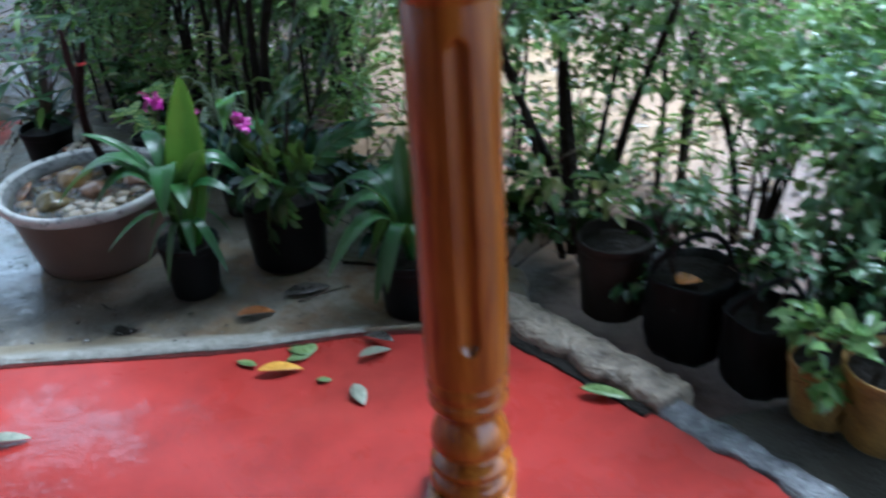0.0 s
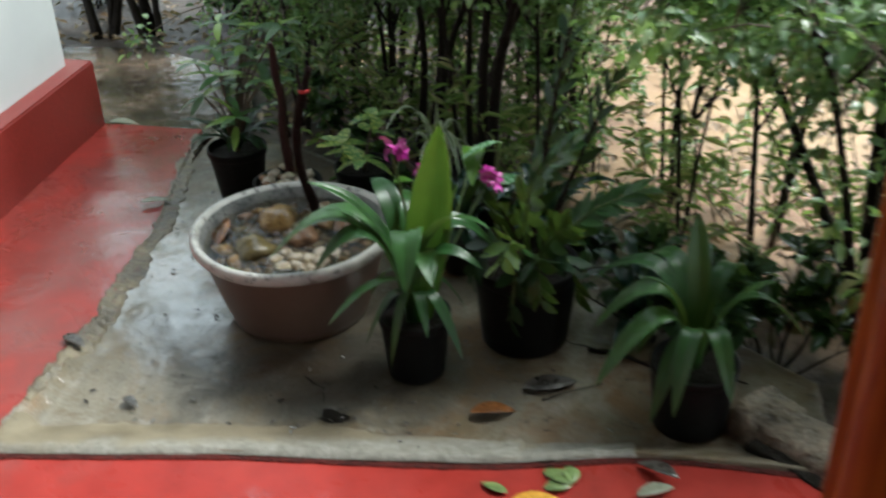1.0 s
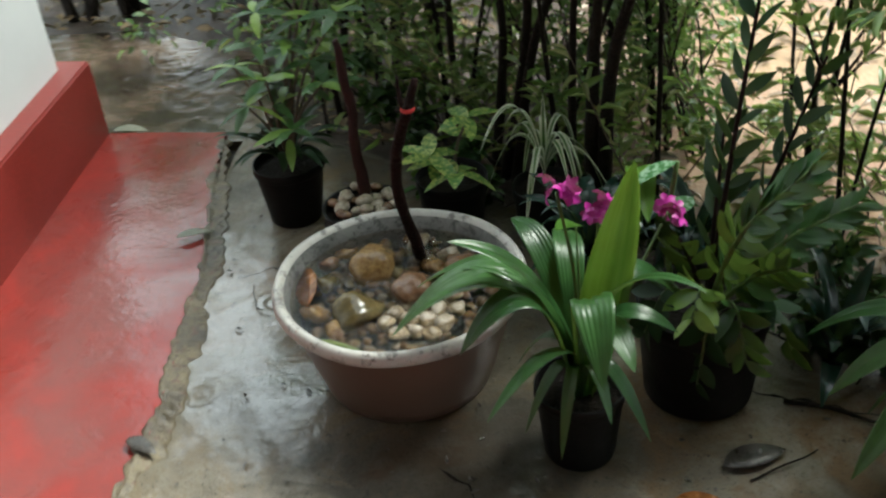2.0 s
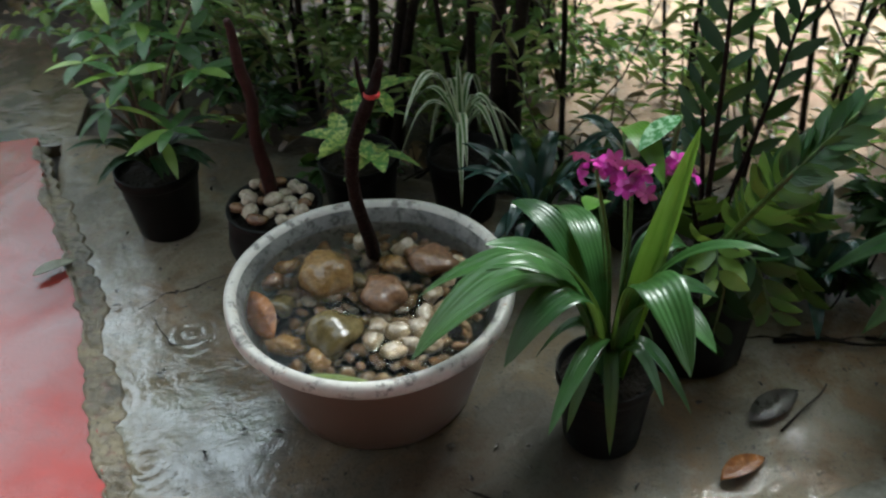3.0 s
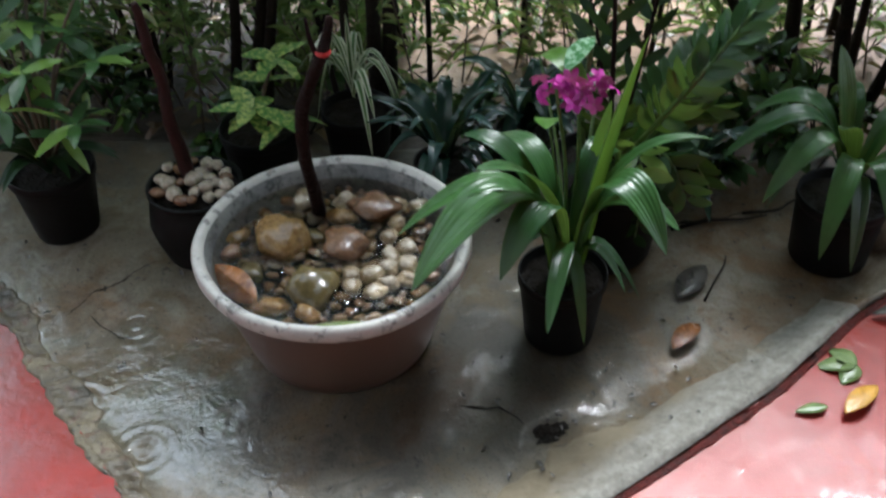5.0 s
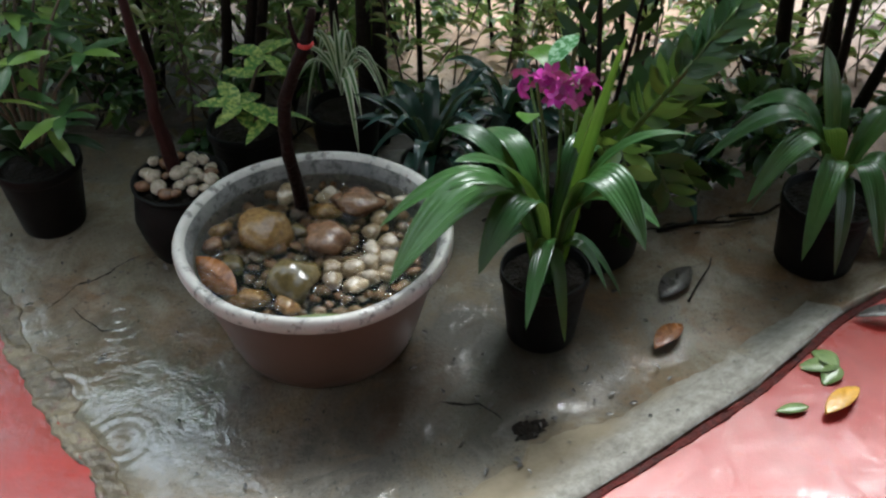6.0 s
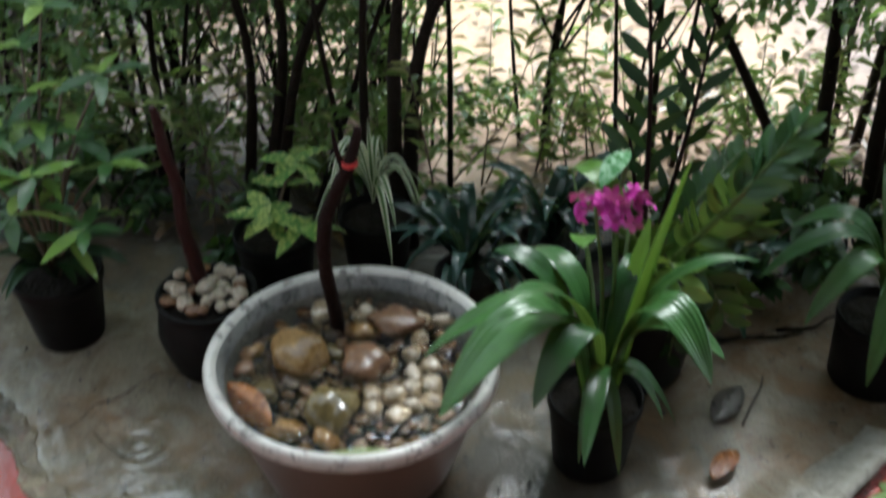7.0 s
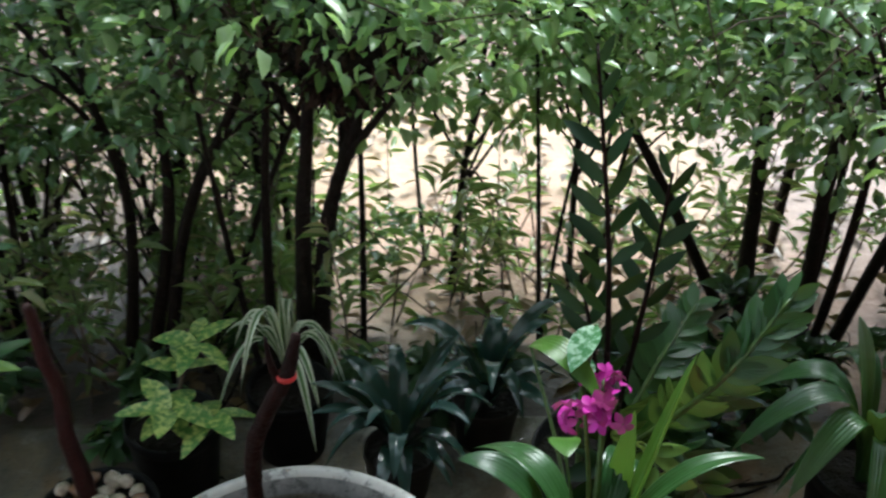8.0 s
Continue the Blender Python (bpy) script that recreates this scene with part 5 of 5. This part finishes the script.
def build_silver():
    e = plant("dumb_cane", 0.5, -0.03, 0.19, "dumb cane with silver-spotted oval leaves", "plant")
    part("stem", tube(smooth_line([(0, 0, 0), (-0.02, 0.0, 0.16), (-0.01, 0.0, 0.3)], 12), np.linspace(0.006, 0.004, 12), 8), GREEN_STEM, e)
    for p, a, el, L in (((-0.01, 0.0, 0.3), 200, -8, 0.085), ((-0.01, 0, 0.2), 60, 10, 0.07)):
        v, f, uv = leaf_blade(L, L * 0.5, 0.25, 0.15, 8)
        ob = part("leaf", (v, f, uv), SILVER, e)
        ob.matrix_basis = pose(*p, 10, -el, a)


build_silver()


# ---- hedge ----
def build_shrub(x, y, seed, height, stems, crown_n, m, leaf=0.036, spread=0.35, low=0.55, name="hedge_shrub", label="tall hedge shrub with dark bare stems and small wet leaves", limbs=(), thick=0.014):
    e = thing(name, x, y, -0.05, label, "shrub", "hedge shrubs")
    rng = random.Random(seed)
    nr = np.random.default_rng(seed)
    pieces, tips = [], []
    for bx, by, mx, my, tx, ty, r0 in limbs:
        b0, mid, top = Vector((bx, by, 0)), Vector((mx, my, 0.42)), Vector((tx, ty, 0.72))
        end = top + (top - mid).normalized() * (height - 0.72) * 0.9
        line = smooth_line([b0, mid, top, end], 16)
        pieces.append(tube(line, np.linspace(r0, r0 * 0.3, 16), 9, 0.1, rng))
        tips.append((line[-6:], end.z))
        for _ in range(4):
            st = line[rng.randint(8, 14)]
            aa, ln = rng.uniform(0, 6.283), rng.uniform(0.25, 0.5)
            en = st + Vector((math.cos(aa) * ln * 0.6, math.sin(aa) * ln * 0.6, ln * rng.uniform(0.3, 0.8)))
            tw = smooth_line([st, st.lerp(en, 0.5) + Vector((0, 0, 0.03)), en], 8)
            pieces.append(tube(tw, np.linspace(r0 * 0.45, r0 * 0.14, 8), 6))
            tips.append((tw[2:], en.z))
    for k in range(stems):
        a = rng.uniform(0, 6.283)
        b0 = Vector((0.035 * math.cos(a), 0.035 * math.sin(a), 0))
        r = spread * rng.uniform(0.25, 0.8)
        h = height * rng.uniform(0.8, 1.05)
        fork = rng.uniform(0.35, 0.6)
        mid = Vector((b0.x + r * 0.25 * math.cos(a), b0.y + r * 0.25 * math.sin(a), h * 0.4))
        end = Vector((b0.x + r * math.cos(a), b0.y + r * math.sin(a), h))
        r0 = thick * rng.uniform(0.6, 1.2)
        line = smooth_line([b0, mid + Vector((rng.uniform(-0.03, 0.03), rng.uniform(-0.03, 0.03), 0)), end], 14)
        pieces.append(tube(line, np.linspace(r0, r0 * 0.3, 14), 8, 0.08, rng))
        tips.append((line[-6:], h))
        for _ in range(rng.randint(2, 4)):
            i = rng.randint(int(14 * fork * 0.7), 11)
            st = line[i]
            aa = rng.uniform(0, 6.283)
            ln = rng.uniform(0.25, 0.5) * height
            en = st + Vector((math.cos(aa) * ln * 0.5, math.sin(aa) * ln * 0.5, ln * rng.uniform(0.5, 0.9)))
            tw = smooth_line([st, st.lerp(en, 0.5) + Vector((0, 0, 0.03)), en], 8)
            pieces.append(tube(tw, np.linspace(r0 * 0.5, r0 * 0.14, 8), 6))
            tips.append((tw[3:], en.z))
    v, f = join(*pieces)
    part("trunk", (v, f), BARK, e, "thin dark wet stems")
    pos, dirs, twigs = [], [], []
    sg = 0.13 * min(1.0, height / 0.9)
    bones = [p for line, _ in tips for p in line]
    for _ in range(max(2, crown_n // 34)):
        st = rng.choice(bones)
        c = st + Vector((rng.gauss(0, sg), rng.gauss(0, sg), rng.gauss(0, sg)))
        c.z = min(max(c.z, low + rng.uniform(0, 0.12)), height + 0.15)
        twigs.append(tube([st, st.lerp(c, 0.55) + Vector((0, 0, 0.02)), c], [0.003, 0.0022, 0.0012], 4))
        out = (c - st).normalized() if (c - st).length > 0.01 else Vector((1, 0, 0))
        for q in range(34):
            p = c + Vector((rng.gauss(0, 0.4 * sg), rng.gauss(0, 0.4 * sg), rng.gauss(0, 0.28 * sg)))
            pos.append(tuple(p))
            w = (p - c) * 12 + out * 0.4 + Vector((rng.gauss(0, 0.5), rng.gauss(0, 0.5), rng.gauss(-0.1, 0.35)))
            dirs.append(tuple(w))
    v, f = leaf_cloud(nr, np.array(pos), np.array(dirs), leaf * nr.uniform(0.6, 1.25, len(pos)), 0.56)
    part("crown", (v, f), m, e, "many small wet green leaves")
    tagged(part("twig_work", join(*twigs), TWIG, e), kind="stuff")
    return e


SHRUBS = [(-0.4, 1.12, 1.0, 4, 3200, HEDGE, 0.01, 0.22, ()), (-2.1, 2.3, 0.8, 4, 3000, HEDGE, 0.02, 0.25, ()), (-1.64, 2.08, 0.85, 4, 3200, HEDGE, 0.03, 0.35, ()), (-1.42, 2.1, 0.8, 4, 3200, HEDGE, 0.026, 0.35, ()), (-1.0, 2.3, 0.8, 5, 3200, HEDGE, 0.014, 0.2, ()), (-0.6, 1.85, 0.75, 6, 3200, HEDGE, 0.013, 0.3, ()), (-0.3, 1.4, 0.9, 5, 3000, HEDGE, 0.012, 0.4, ()),
          (-0.04, 1.08, 1.0, 4, 2600, HEDGE, 0.012, 0.5, ()),
          (0.12, 0.83, 1.45, 0, 3600, HEDGE, 0.012, 0.62, ((-0.03, 0.02, 0.01, -0.01, -0.03, 0.02, 0.014), (0, 0, 0.07, -0.05, 0.07, -0.05, 0.016), (0.03, -0.03, 0.09, -0.08, 0.2, -0.16, 0.015), (0.12, -0.03, 0.23, -0.11, 0.32, -0.18, 0.009))),
          (0.303, 0.612, 1.45, 0, 2000, HEDGE, 0.012, 0.8, ((0, 0, 0, 0, 0.01, -0.01, 0.012), (-0.01, 0, -0.06, 0.04, -0.09, 0.06, 0.008))),
          (0.364, 0.557, 1.5, 0, 2600, HEDGE_LIGHT, 0.012, 0.82, ((-0.012, 0.01, -0.015, 0.005, 0.005, 0.0, 0.02), (0.014, 0, 0.022, -0.012, 0.085, -0.05, 0.02), (0.134, 0.033, 0.13, 0.03, 0.12, 0.03, 0.008))),
          (0.892, 0.477, 0.95, 0, 1500, HEDGE_LIGHT, 0.006, 0.25, ((0, 0, -0.03, 0.02, -0.05, 0.04, 0.006), (0, 0, 0.04, 0.0, 0.1, -0.03, 0.005))),
          (1.33, 0.285, 0.82, 0, 3800, HEDGE_LIGHT, 0.014, 0.52, ((0, -0.02, -0.03, 0.0, -0.05, 0.02, 0.021), (0, 0.02, -0.2, 0.15, -0.36, 0.26, 0.015))),
          (1.32, 0.1, 0.82, 0, 4200, HEDGE, 0.014, 0.5, ((0, 0, -0.03, 0.02, -0.03, 0.02, 0.02), (0.04, -0.03, 0.13, -0.08, 0.22, -0.15, 0.016), (-0.03, -0.03, -0.12, -0.1, -0.2, -0.14, 0.012), (0.02, 0.02, 0.09, 0.06, 0.16, 0.1, 0.01))),
          (0.55, 1.0, 1.5, 4, 3400, HEDGE_LIGHT, 0.01, 0.55, ()), (0.85, 0.8, 1.4, 3, 3100, HEDGE_LIGHT, 0.009, 0.54, ()), (1.12, 0.6, 1.4, 3, 2900, HEDGE_LIGHT, 0.008, 0.56, ()), (-0.2, 1.65, 1.4, 5, 4000, HEDGE, 0.011, 0.12, ()), (0.1, 1.4, 1.5, 5, 4200, HEDGE, 0.011, 0.15, ()), (0.35, 1.25, 1.5, 4, 3600, HEDGE, 0.01, 0.3, ()), (0.3, 1.08, 0.6, 6, 1900, HEDGE, 0.006, 0.04, ()), (0.5, 1.22, 0.55, 6, 1700, HEDGE, 0.006, 0.04, ()), (0.64, 0.96, 0.5, 6, 1300, HEDGE, 0.005, 0.04, ()), (-0.8, 2.6, 0.85, 5, 3000, HEDGE, 0.012, 0.1, ()), (1.8, 0.15, 0.8, 5, 3400, HEDGE_LIGHT, 0.012, 0.45, ()), (1.62, 0.45, 1.4, 3, 3800, HEDGE, 0.013, 0.5, ()), (2.2, -0.1, 0.8, 5, 3000, HEDGE_LIGHT, 0.012, 0.3, ())]
BACK = [(-0.5, 3.8, 1.0), (0.4, 4.1, 1.1), (1.2, 4.4, 1.0), (2.1, 4.6, 1.1), (3.2, 4.3, 1.2), (4.2, 3.4, 1.2), (4.8, 2.2, 1.2), (5.0, 0.9, 1.2), (0.0, 3.0, 0.8)]
for i, (x, y, h) in enumerate(BACK):
    build_shrub(x, y, 300 + i, h, 7, 3400, HEDGE if i % 3 else HEDGE_LIGHT, 0.075, 0.6, 0.05, "garden_bush", "dense green garden bush across the yard", thick=0.014)
for i, (x, y, h, st, n, m, th, low, limbs) in enumerate(SHRUBS):
    build_shrub(x, y, 100 + i, h, st, int(n * 0.72), m, 0.032, thick=th, limbs=limbs, low=low)
build_shrub(2.12, -0.18, 140, 0.6, 9, 5200, HEDGE_BLUE, 0.045, 0.5, 0.1, "leafy_bush", "low leafy bush with pale bluish-green wet leaves", thick=0.008)
build_shrub(2.4, -0.6, 141, 0.5, 8, 3600, HEDGE_BLUE, 0.045, 0.4, 0.06, "leafy_bush", "low leafy bush with pale bluish-green wet leaves", thick=0.008)
build_shrub(1.57, -0.38, 142, 0.5, 4, 70, HEDGE_BLUE, 0.034, 0.16, 0.36, "potted_shrub", "small dark shrub growing in a nursery bag", thick=0.006)
build_shrub(1.71, -0.53, 143, 0.45, 4, 70, HEDGE_BLUE, 0.034, 0.14, 0.32, "potted_shrub", "small light green shrub growing in a nursery bag", thick=0.005)
build_shrub(1.81, -0.68, 150, 0.3, 4, 100, HEDGE_LIGHT, 0.045, 0.14, 0.19, "potted_shrub", "small light green plant filling a yellow pot", thick=0.005)
build_shrub(1.91, -0.75, 151, 0.34, 4, 110, HEDGE_LIGHT, 0.045, 0.16, 0.22, "potted_shrub", "small light green plant filling a yellow pot", thick=0.005)
build_shrub(1.405, -0.26, 144, 0.45, 3, 110, WEED, 0.045, 0.2, 0.2, "potted_shrub", "thin straggling shrub in a brown pot", thick=0.005)
build_shrub(0.82, 0.06, 145, 0.2, 6, 420, LOW, 0.055, 0.28, 0.03, "low_foliage_plant", "low plant with round dark glossy leaves", thick=0.005)
build_shrub(1.1, -0.02, 146, 0.22, 6, 420, LOW, 0.055, 0.28, 0.03, "low_foliage_plant", "low plant with dark glossy leaves beside the slab", thick=0.005)
build_shrub(1.52, -0.24, 155, 0.26, 6, 520, LOW, 0.05, 0.3, 0.04, "low_foliage_plant", "low dark leafy plant behind the nursery bags", thick=0.004)
build_shrub(1.78, -0.4, 156, 0.26, 6, 520, LOW, 0.05, 0.3, 0.04, "low_foliage_plant", "low dark leafy plant behind the nursery bags", thick=0.004)
build_shrub(-1.2, 2.35, 152, 0.45, 7, 1100, LOW, 0.06, 0.45, 0.03, "low_foliage_plant", "dark low foliage behind the rain puddle", thick=0.006)
build_shrub(-0.75, 2.05, 153, 0.4, 7, 900, LOW, 0.06, 0.4, 0.03, "low_foliage_plant", "dark low foliage behind the rain puddle", thick=0.006)
build_shrub(-1.9, 2.5, 154, 0.5, 7, 1100, LOW, 0.06, 0.5, 0.03, "low_foliage_plant", "dark low foliage behind the rain puddle", thick=0.006)
build_shrub(0.12, 0.68, 147, 0.16, 5, 260, LOW, 0.05, 0.25, 0.02, "low_foliage_plant", "low dark leafy plant under the hedge", thick=0.004)
build_shrub(-0.22, 1.0, 148, 0.2, 5, 320, LOW, 0.05, 0.3, 0.02, "low_foliage_plant", "low dark leafy plant under the hedge", thick=0.004)
build_shrub(0.6, 0.42, 149, 0.2, 6, 420, LOW, 0.05, 0.3, 0.03, "low_foliage_plant", "low dark leafy plant under the hedge", thick=0.004)


def build_weeds():
    rng = random.Random(77)
    nr = np.random.default_rng(77)
    pos, dirs, ln, stems = [], [], [], []
    for _ in range(185):
        s = rng.uniform(-0.5, 1.15)
        bx, by = 0.1 + s * 1.3 + rng.gauss(0, 0.1), 0.86 - s * (0.55 if s > 0 else 1.1) + rng.uniform(-0.12, 0.1) + abs(rng.gauss(0, 0.22))
        if by < 1.05 and bx < -0.15:
            continue
        if bx > 0.55 and rng.random() < 0.28:
            continue
        h = rng.uniform(0.12, 0.5) * (1.2 if rng.random() < 0.3 else 0.75)
        top = Vector((bx + rng.gauss(0, 0.16), by + rng.gauss(0, 0.16), h))
        base = Vector((bx, by, -0.05))
        stems.append(tube([base, base.lerp(top, 0.5) + Vector((rng.gauss(0, 0.035), rng.gauss(0, 0.035), 0)), top], [0.003, 0.002, 0.001], 5))
        for q in range(int(8 + h * 36)):
            u = rng.uniform(0.2, 1)
            p = base.lerp(top, u)
            pos.append(tuple(p))
            a = rng.uniform(0, 6.283)
            dirs.append((math.cos(a), math.sin(a), rng.uniform(-0.2, 0.9)))
            ln.append(rng.uniform(0.032, 0.078))
    v, f = leaf_cloud(nr, np.array(pos), np.array(dirs), np.array(ln), 0.24)
    e = tagged(obj("undergrowth", (v, f), WEED), "thin weedy undergrowth with narrow olive leaves", "undergrowth", kind="stuff")
    st = part("stalks", join(*stems), TWIG, e)
    tagged(st, kind="stuff")


build_weeds()


def build_litter():
    nr = np.random.default_rng(5)
    pos, ln = [], []
    while len(pos) < 2800:
        x, y = nr.uniform(-2.4, 3.6), nr.uniform(-0.3, 4.5)
        d = y + 0.6 * x - 0.95
        if d < -0.16 or x < -0.6 and y < 1.8:
            continue
        if nr.random() > math.exp(-max(0, d) / 1.1) + 0.1:
            continue
        pos.append((x, y, -0.02 + nr.uniform(0, 0.02) + 0.03 * noise.noise(Vector((x * 0.7, y * 0.7, 0)))))
        ln.append(nr.uniform(0.03, 0.08))
    dirs = np.c_[nr.normal(size=(len(pos), 2)), nr.uniform(-0.1, 0.25, len(pos))]
    v, f = leaf_cloud(nr, np.array(pos), dirs, np.array(ln), 0.4)
    tagged(obj("leaf_litter", (v, f), LITTER), "wet dead brown leaves strewn on the soil", "leaf litter", kind="stuff")


build_litter()

# ---- leaves fallen on the floors ----
fallen_leaf(0.655, -0.612, FLOOR + 0.004, 0.1, 0.032, FALLEN_YELLOW, 12, "fallen yellow leaf on the red floor", 0.08, 0.55)


def lobed_leaf(x, y, z):
    pieces = []
    for turn, length in ((0, 0.07), (48, 0.055), (-48, 0.055)):
        v, f, _ = leaf_blade(length, 0.034, 0.1, 0.3, 8)
        m = Matrix.Rotation(radians(turn), 3, "Z")
        pieces.append(([m @ Vector(p) for p in v], f))
    ob = obj("fallen_leaf", join(*pieces), FALLEN_GREEN)
    ob.modifiers.new("thickness", "SOLIDIFY").thickness = 0.0012
    ob.matrix_basis = pose(x, y, z, 0, 0, 150)
    tagged(ob, "fallen three-lobed green leaf on the red floor", "leaf", "fallen leaves")


lobed_leaf(0.71, -0.55, FLOOR + 0.004)
fallen_leaf(0.572, -0.586, FLOOR + 0.004, 0.055, 0.02, FALLEN_GREEN, 160, "fallen green leaf on the red floor", 0.05, 0.2)
fallen_leaf(0.76, -0.644, FLOOR + 0.004, 0.035, 0.017, FALLEN_GREEN, 5, "tiny green leaf on the red floor", 0.05, 0.2)
fallen_leaf(0.845, -0.695, FLOOR + 0.004, 0.075, 0.034, FALLEN_GREY, -65, "pale grey-green leaf on the red floor", 0.05, 0.2)
fallen_leaf(0.86, -0.495, FLOOR + 0.006, 0.085, 0.03, FALLEN_DARK, 150, "rotten dark leaf on the red floor", 0.15, 0.5)
fallen_leaf(0.858, -0.548, FLOOR + 0.004, 0.08, 0.028, FALLEN_GREY, 35, "curled grey leaf on the red floor", 0.12, 0.5)
fallen_leaf(1.365, -0.69, FLOOR + 0.004, 0.11, 0.034, FALLEN_GREEN, -12, "yellow-green leaf on the red floor", 0.1, 0.3)
fallen_leaf(0.138, -0.862, FLOOR + 0.004, 0.1, 0.03, FALLEN_GREY, 15, "pale dry leaf on the red floor", 0.08, 0.5)
fallen_leaf(0.527, -0.331, slab_z(0.527, -0.331) + 0.003, 0.095, 0.036, FALLEN_SOAKED, 20, "fallen orange-brown leaf crumpled on the concrete", 0.1, 0.6)
fallen_leaf(0.632, -0.218, slab_z(0.632, -0.218) + 0.003, 0.12, 0.05, FALLEN_DARK, 25, "large dark rotting leaf on the concrete", 0.05, 0.25)
fallen_leaf(-0.443, -0.28, slab_z(-0.443, -0.28) + 0.005, 0.07, 0.03, FALLEN_DARK, -20, "dark red-brown leaf at the concrete's edge", 0.1, 0.5)
fallen_leaf(-0.23, -0.434, slab_z(-0.23, -0.434) + 0.006, 0.045, 0.022, FALLEN_DARK, -25, "dark red-brown leaf on the concrete", 0.1, 0.5)
fallen_leaf(-0.6, 0.45, walk_z(0.45) + 0.004, 0.09, 0.03, FALLEN_GREY, 30, "pale dry leaf on the red walkway", 0.1, 0.4)
fallen_leaf(-0.896, -0.035, walk_z(-0.035) + 0.004, 0.05, 0.02, FALLEN_GREY, 30, "small pale leaf on the red walkway", 0.1, 0.4)
fallen_leaf(-1.0, 1.02, 0.004, 0.1, 0.04, FALLEN_GREY, 10, "pale dry leaf at the walkway's end", 0.1, 0.4)
fallen_leaf(1.555, -0.45, 0.178, 0.07, 0.05, FALLEN, 40, "orange leaf lying on the nursery bag's soil", 0.2, 0.3)


# ---- dead fern basket in the shrub's fork, twigs and rubbish ----
DEAD_FERN = plain("dead_fern", (0.02, 0.012, 0.008), (0.06, 0.035, 0.022), 30, (0.5, 0.8), 0.5, spec=0.2)


def build_nest():
    e = thing("dead_fern_clump", 0.44, 0.535, 0.62, "dark clump of dead fern roots caught in the hedge's fork", "dead plant")
    rng = np.random.default_rng(61)
    prof = [(0.0, 0.0), (0.03, 0.01), (0.06, 0.05), (0.1, 0.1), (0.13, 0.14), (0.12, 0.155), (0.07, 0.16), (0.0, 0.165)]
    part("root_ball", lathe(prof, 28, lambda a, z, r: r * (1 + 0.25 * noise.noise(Vector((math.cos(a) * 2, math.sin(a) * 2, z * 20))))), BARK, e)
    n = 420
    a, h = rng.uniform(0, 6.283, n), rng.uniform(0.02, 0.18, n)
    r = np.interp(h, [0, 0.06, 0.14, 0.18], [0.02, 0.07, 0.13, 0.1])
    pos = np.c_[r * np.cos(a), r * np.sin(a), h]
    dirs = np.c_[np.cos(a), np.sin(a), rng.uniform(-0.9, 0.4, n)]
    part("dead_fronds", leaf_cloud(rng, pos, dirs, rng.uniform(0.02, 0.045, n), 0.3), DEAD_FERN, e, "withered dark fronds")


build_nest()


def build_twig(x0, y0, x1, y1, r, seed, z=0.022):
    rng = random.Random(seed)
    a, b = Vector((x0, y0, z)), Vector((x1, y1, z))
    line = smooth_line([a, a.lerp(b, 0.35) + Vector((rng.gauss(0, 0.012), rng.gauss(0, 0.012), 0.004)), a.lerp(b, 0.7) + Vector((rng.gauss(0, 0.012), rng.gauss(0, 0.012), 0.004)), b], 14)
    tagged(obj("fallen_twig", tube(line, np.linspace(r, r * 0.5, 14), 7, 0.15, rng), BARK), "thin black wet twig lying on the concrete", "twig", "fallen twigs")


for k, q in enumerate(((0.7, -0.07, 0.9, -0.13, 0.005), (0.62, -0.27, 0.74, -0.19, 0.0022), (0.86, -0.1, 1.04, -0.14, 0.004))):
    build_twig(*q, 200 + k, 0.017)


def build_heap():
    rng = np.random.default_rng(9)
    n = 900
    p = rng.normal(size=(n, 3)) * np.array((0.45, 0.25, 0.05)) + np.array((2.75, 2.65, 0.03))
    p[:, 2] = np.abs(p[:, 2]) * 0.9 - 0.01
    v, f = leaf_cloud(rng, p, rng.normal(size=(n, 3)) * np.array((1, 1, 0.3)), rng.uniform(0.05, 0.12, n), 0.4)
    tagged(obj("garden_rubbish", (v, f), LITTER), "heap of wet brown garden rubbish in the yard", "rubbish heap", kind="stuff")


build_heap()


def build_debris():
    """Bits of bark, seed and leaf washed over the concrete."""
    rng = np.random.default_rng(15)
    pos, ln = [], []
    while len(pos) < 190:
        x, y = rng.uniform(-0.5, 1.05), rng.uniform(-0.52, 0.8)
        if y > 0.6 - 0.6 * max(x, -0.2) or y < joint_y(x) + 0.02 or x < edge_x(y) + 0.03 or math.hypot(x, y) < 0.17:
            continue
        if rng.random() > 0.25 + 0.75 * max(0, noise.noise(Vector((x * 4, y * 4, 3))) + 0.25):
            continue
        pos.append((x, y, slab_z(x, y) + 0.004))
        ln.append(rng.uniform(0.006, 0.02))
    dirs = np.c_[rng.normal(size=(len(pos), 2)), rng.uniform(0, 0.3, len(pos))]
    v, f = leaf_cloud(rng, np.array(pos), dirs, np.array(ln), 0.45)
    tagged(obj("washed_debris", (v, f), FALLEN_DARK), "tiny dark bits of leaf and bark strewn on the wet concrete", "debris", kind="stuff")


build_debris()
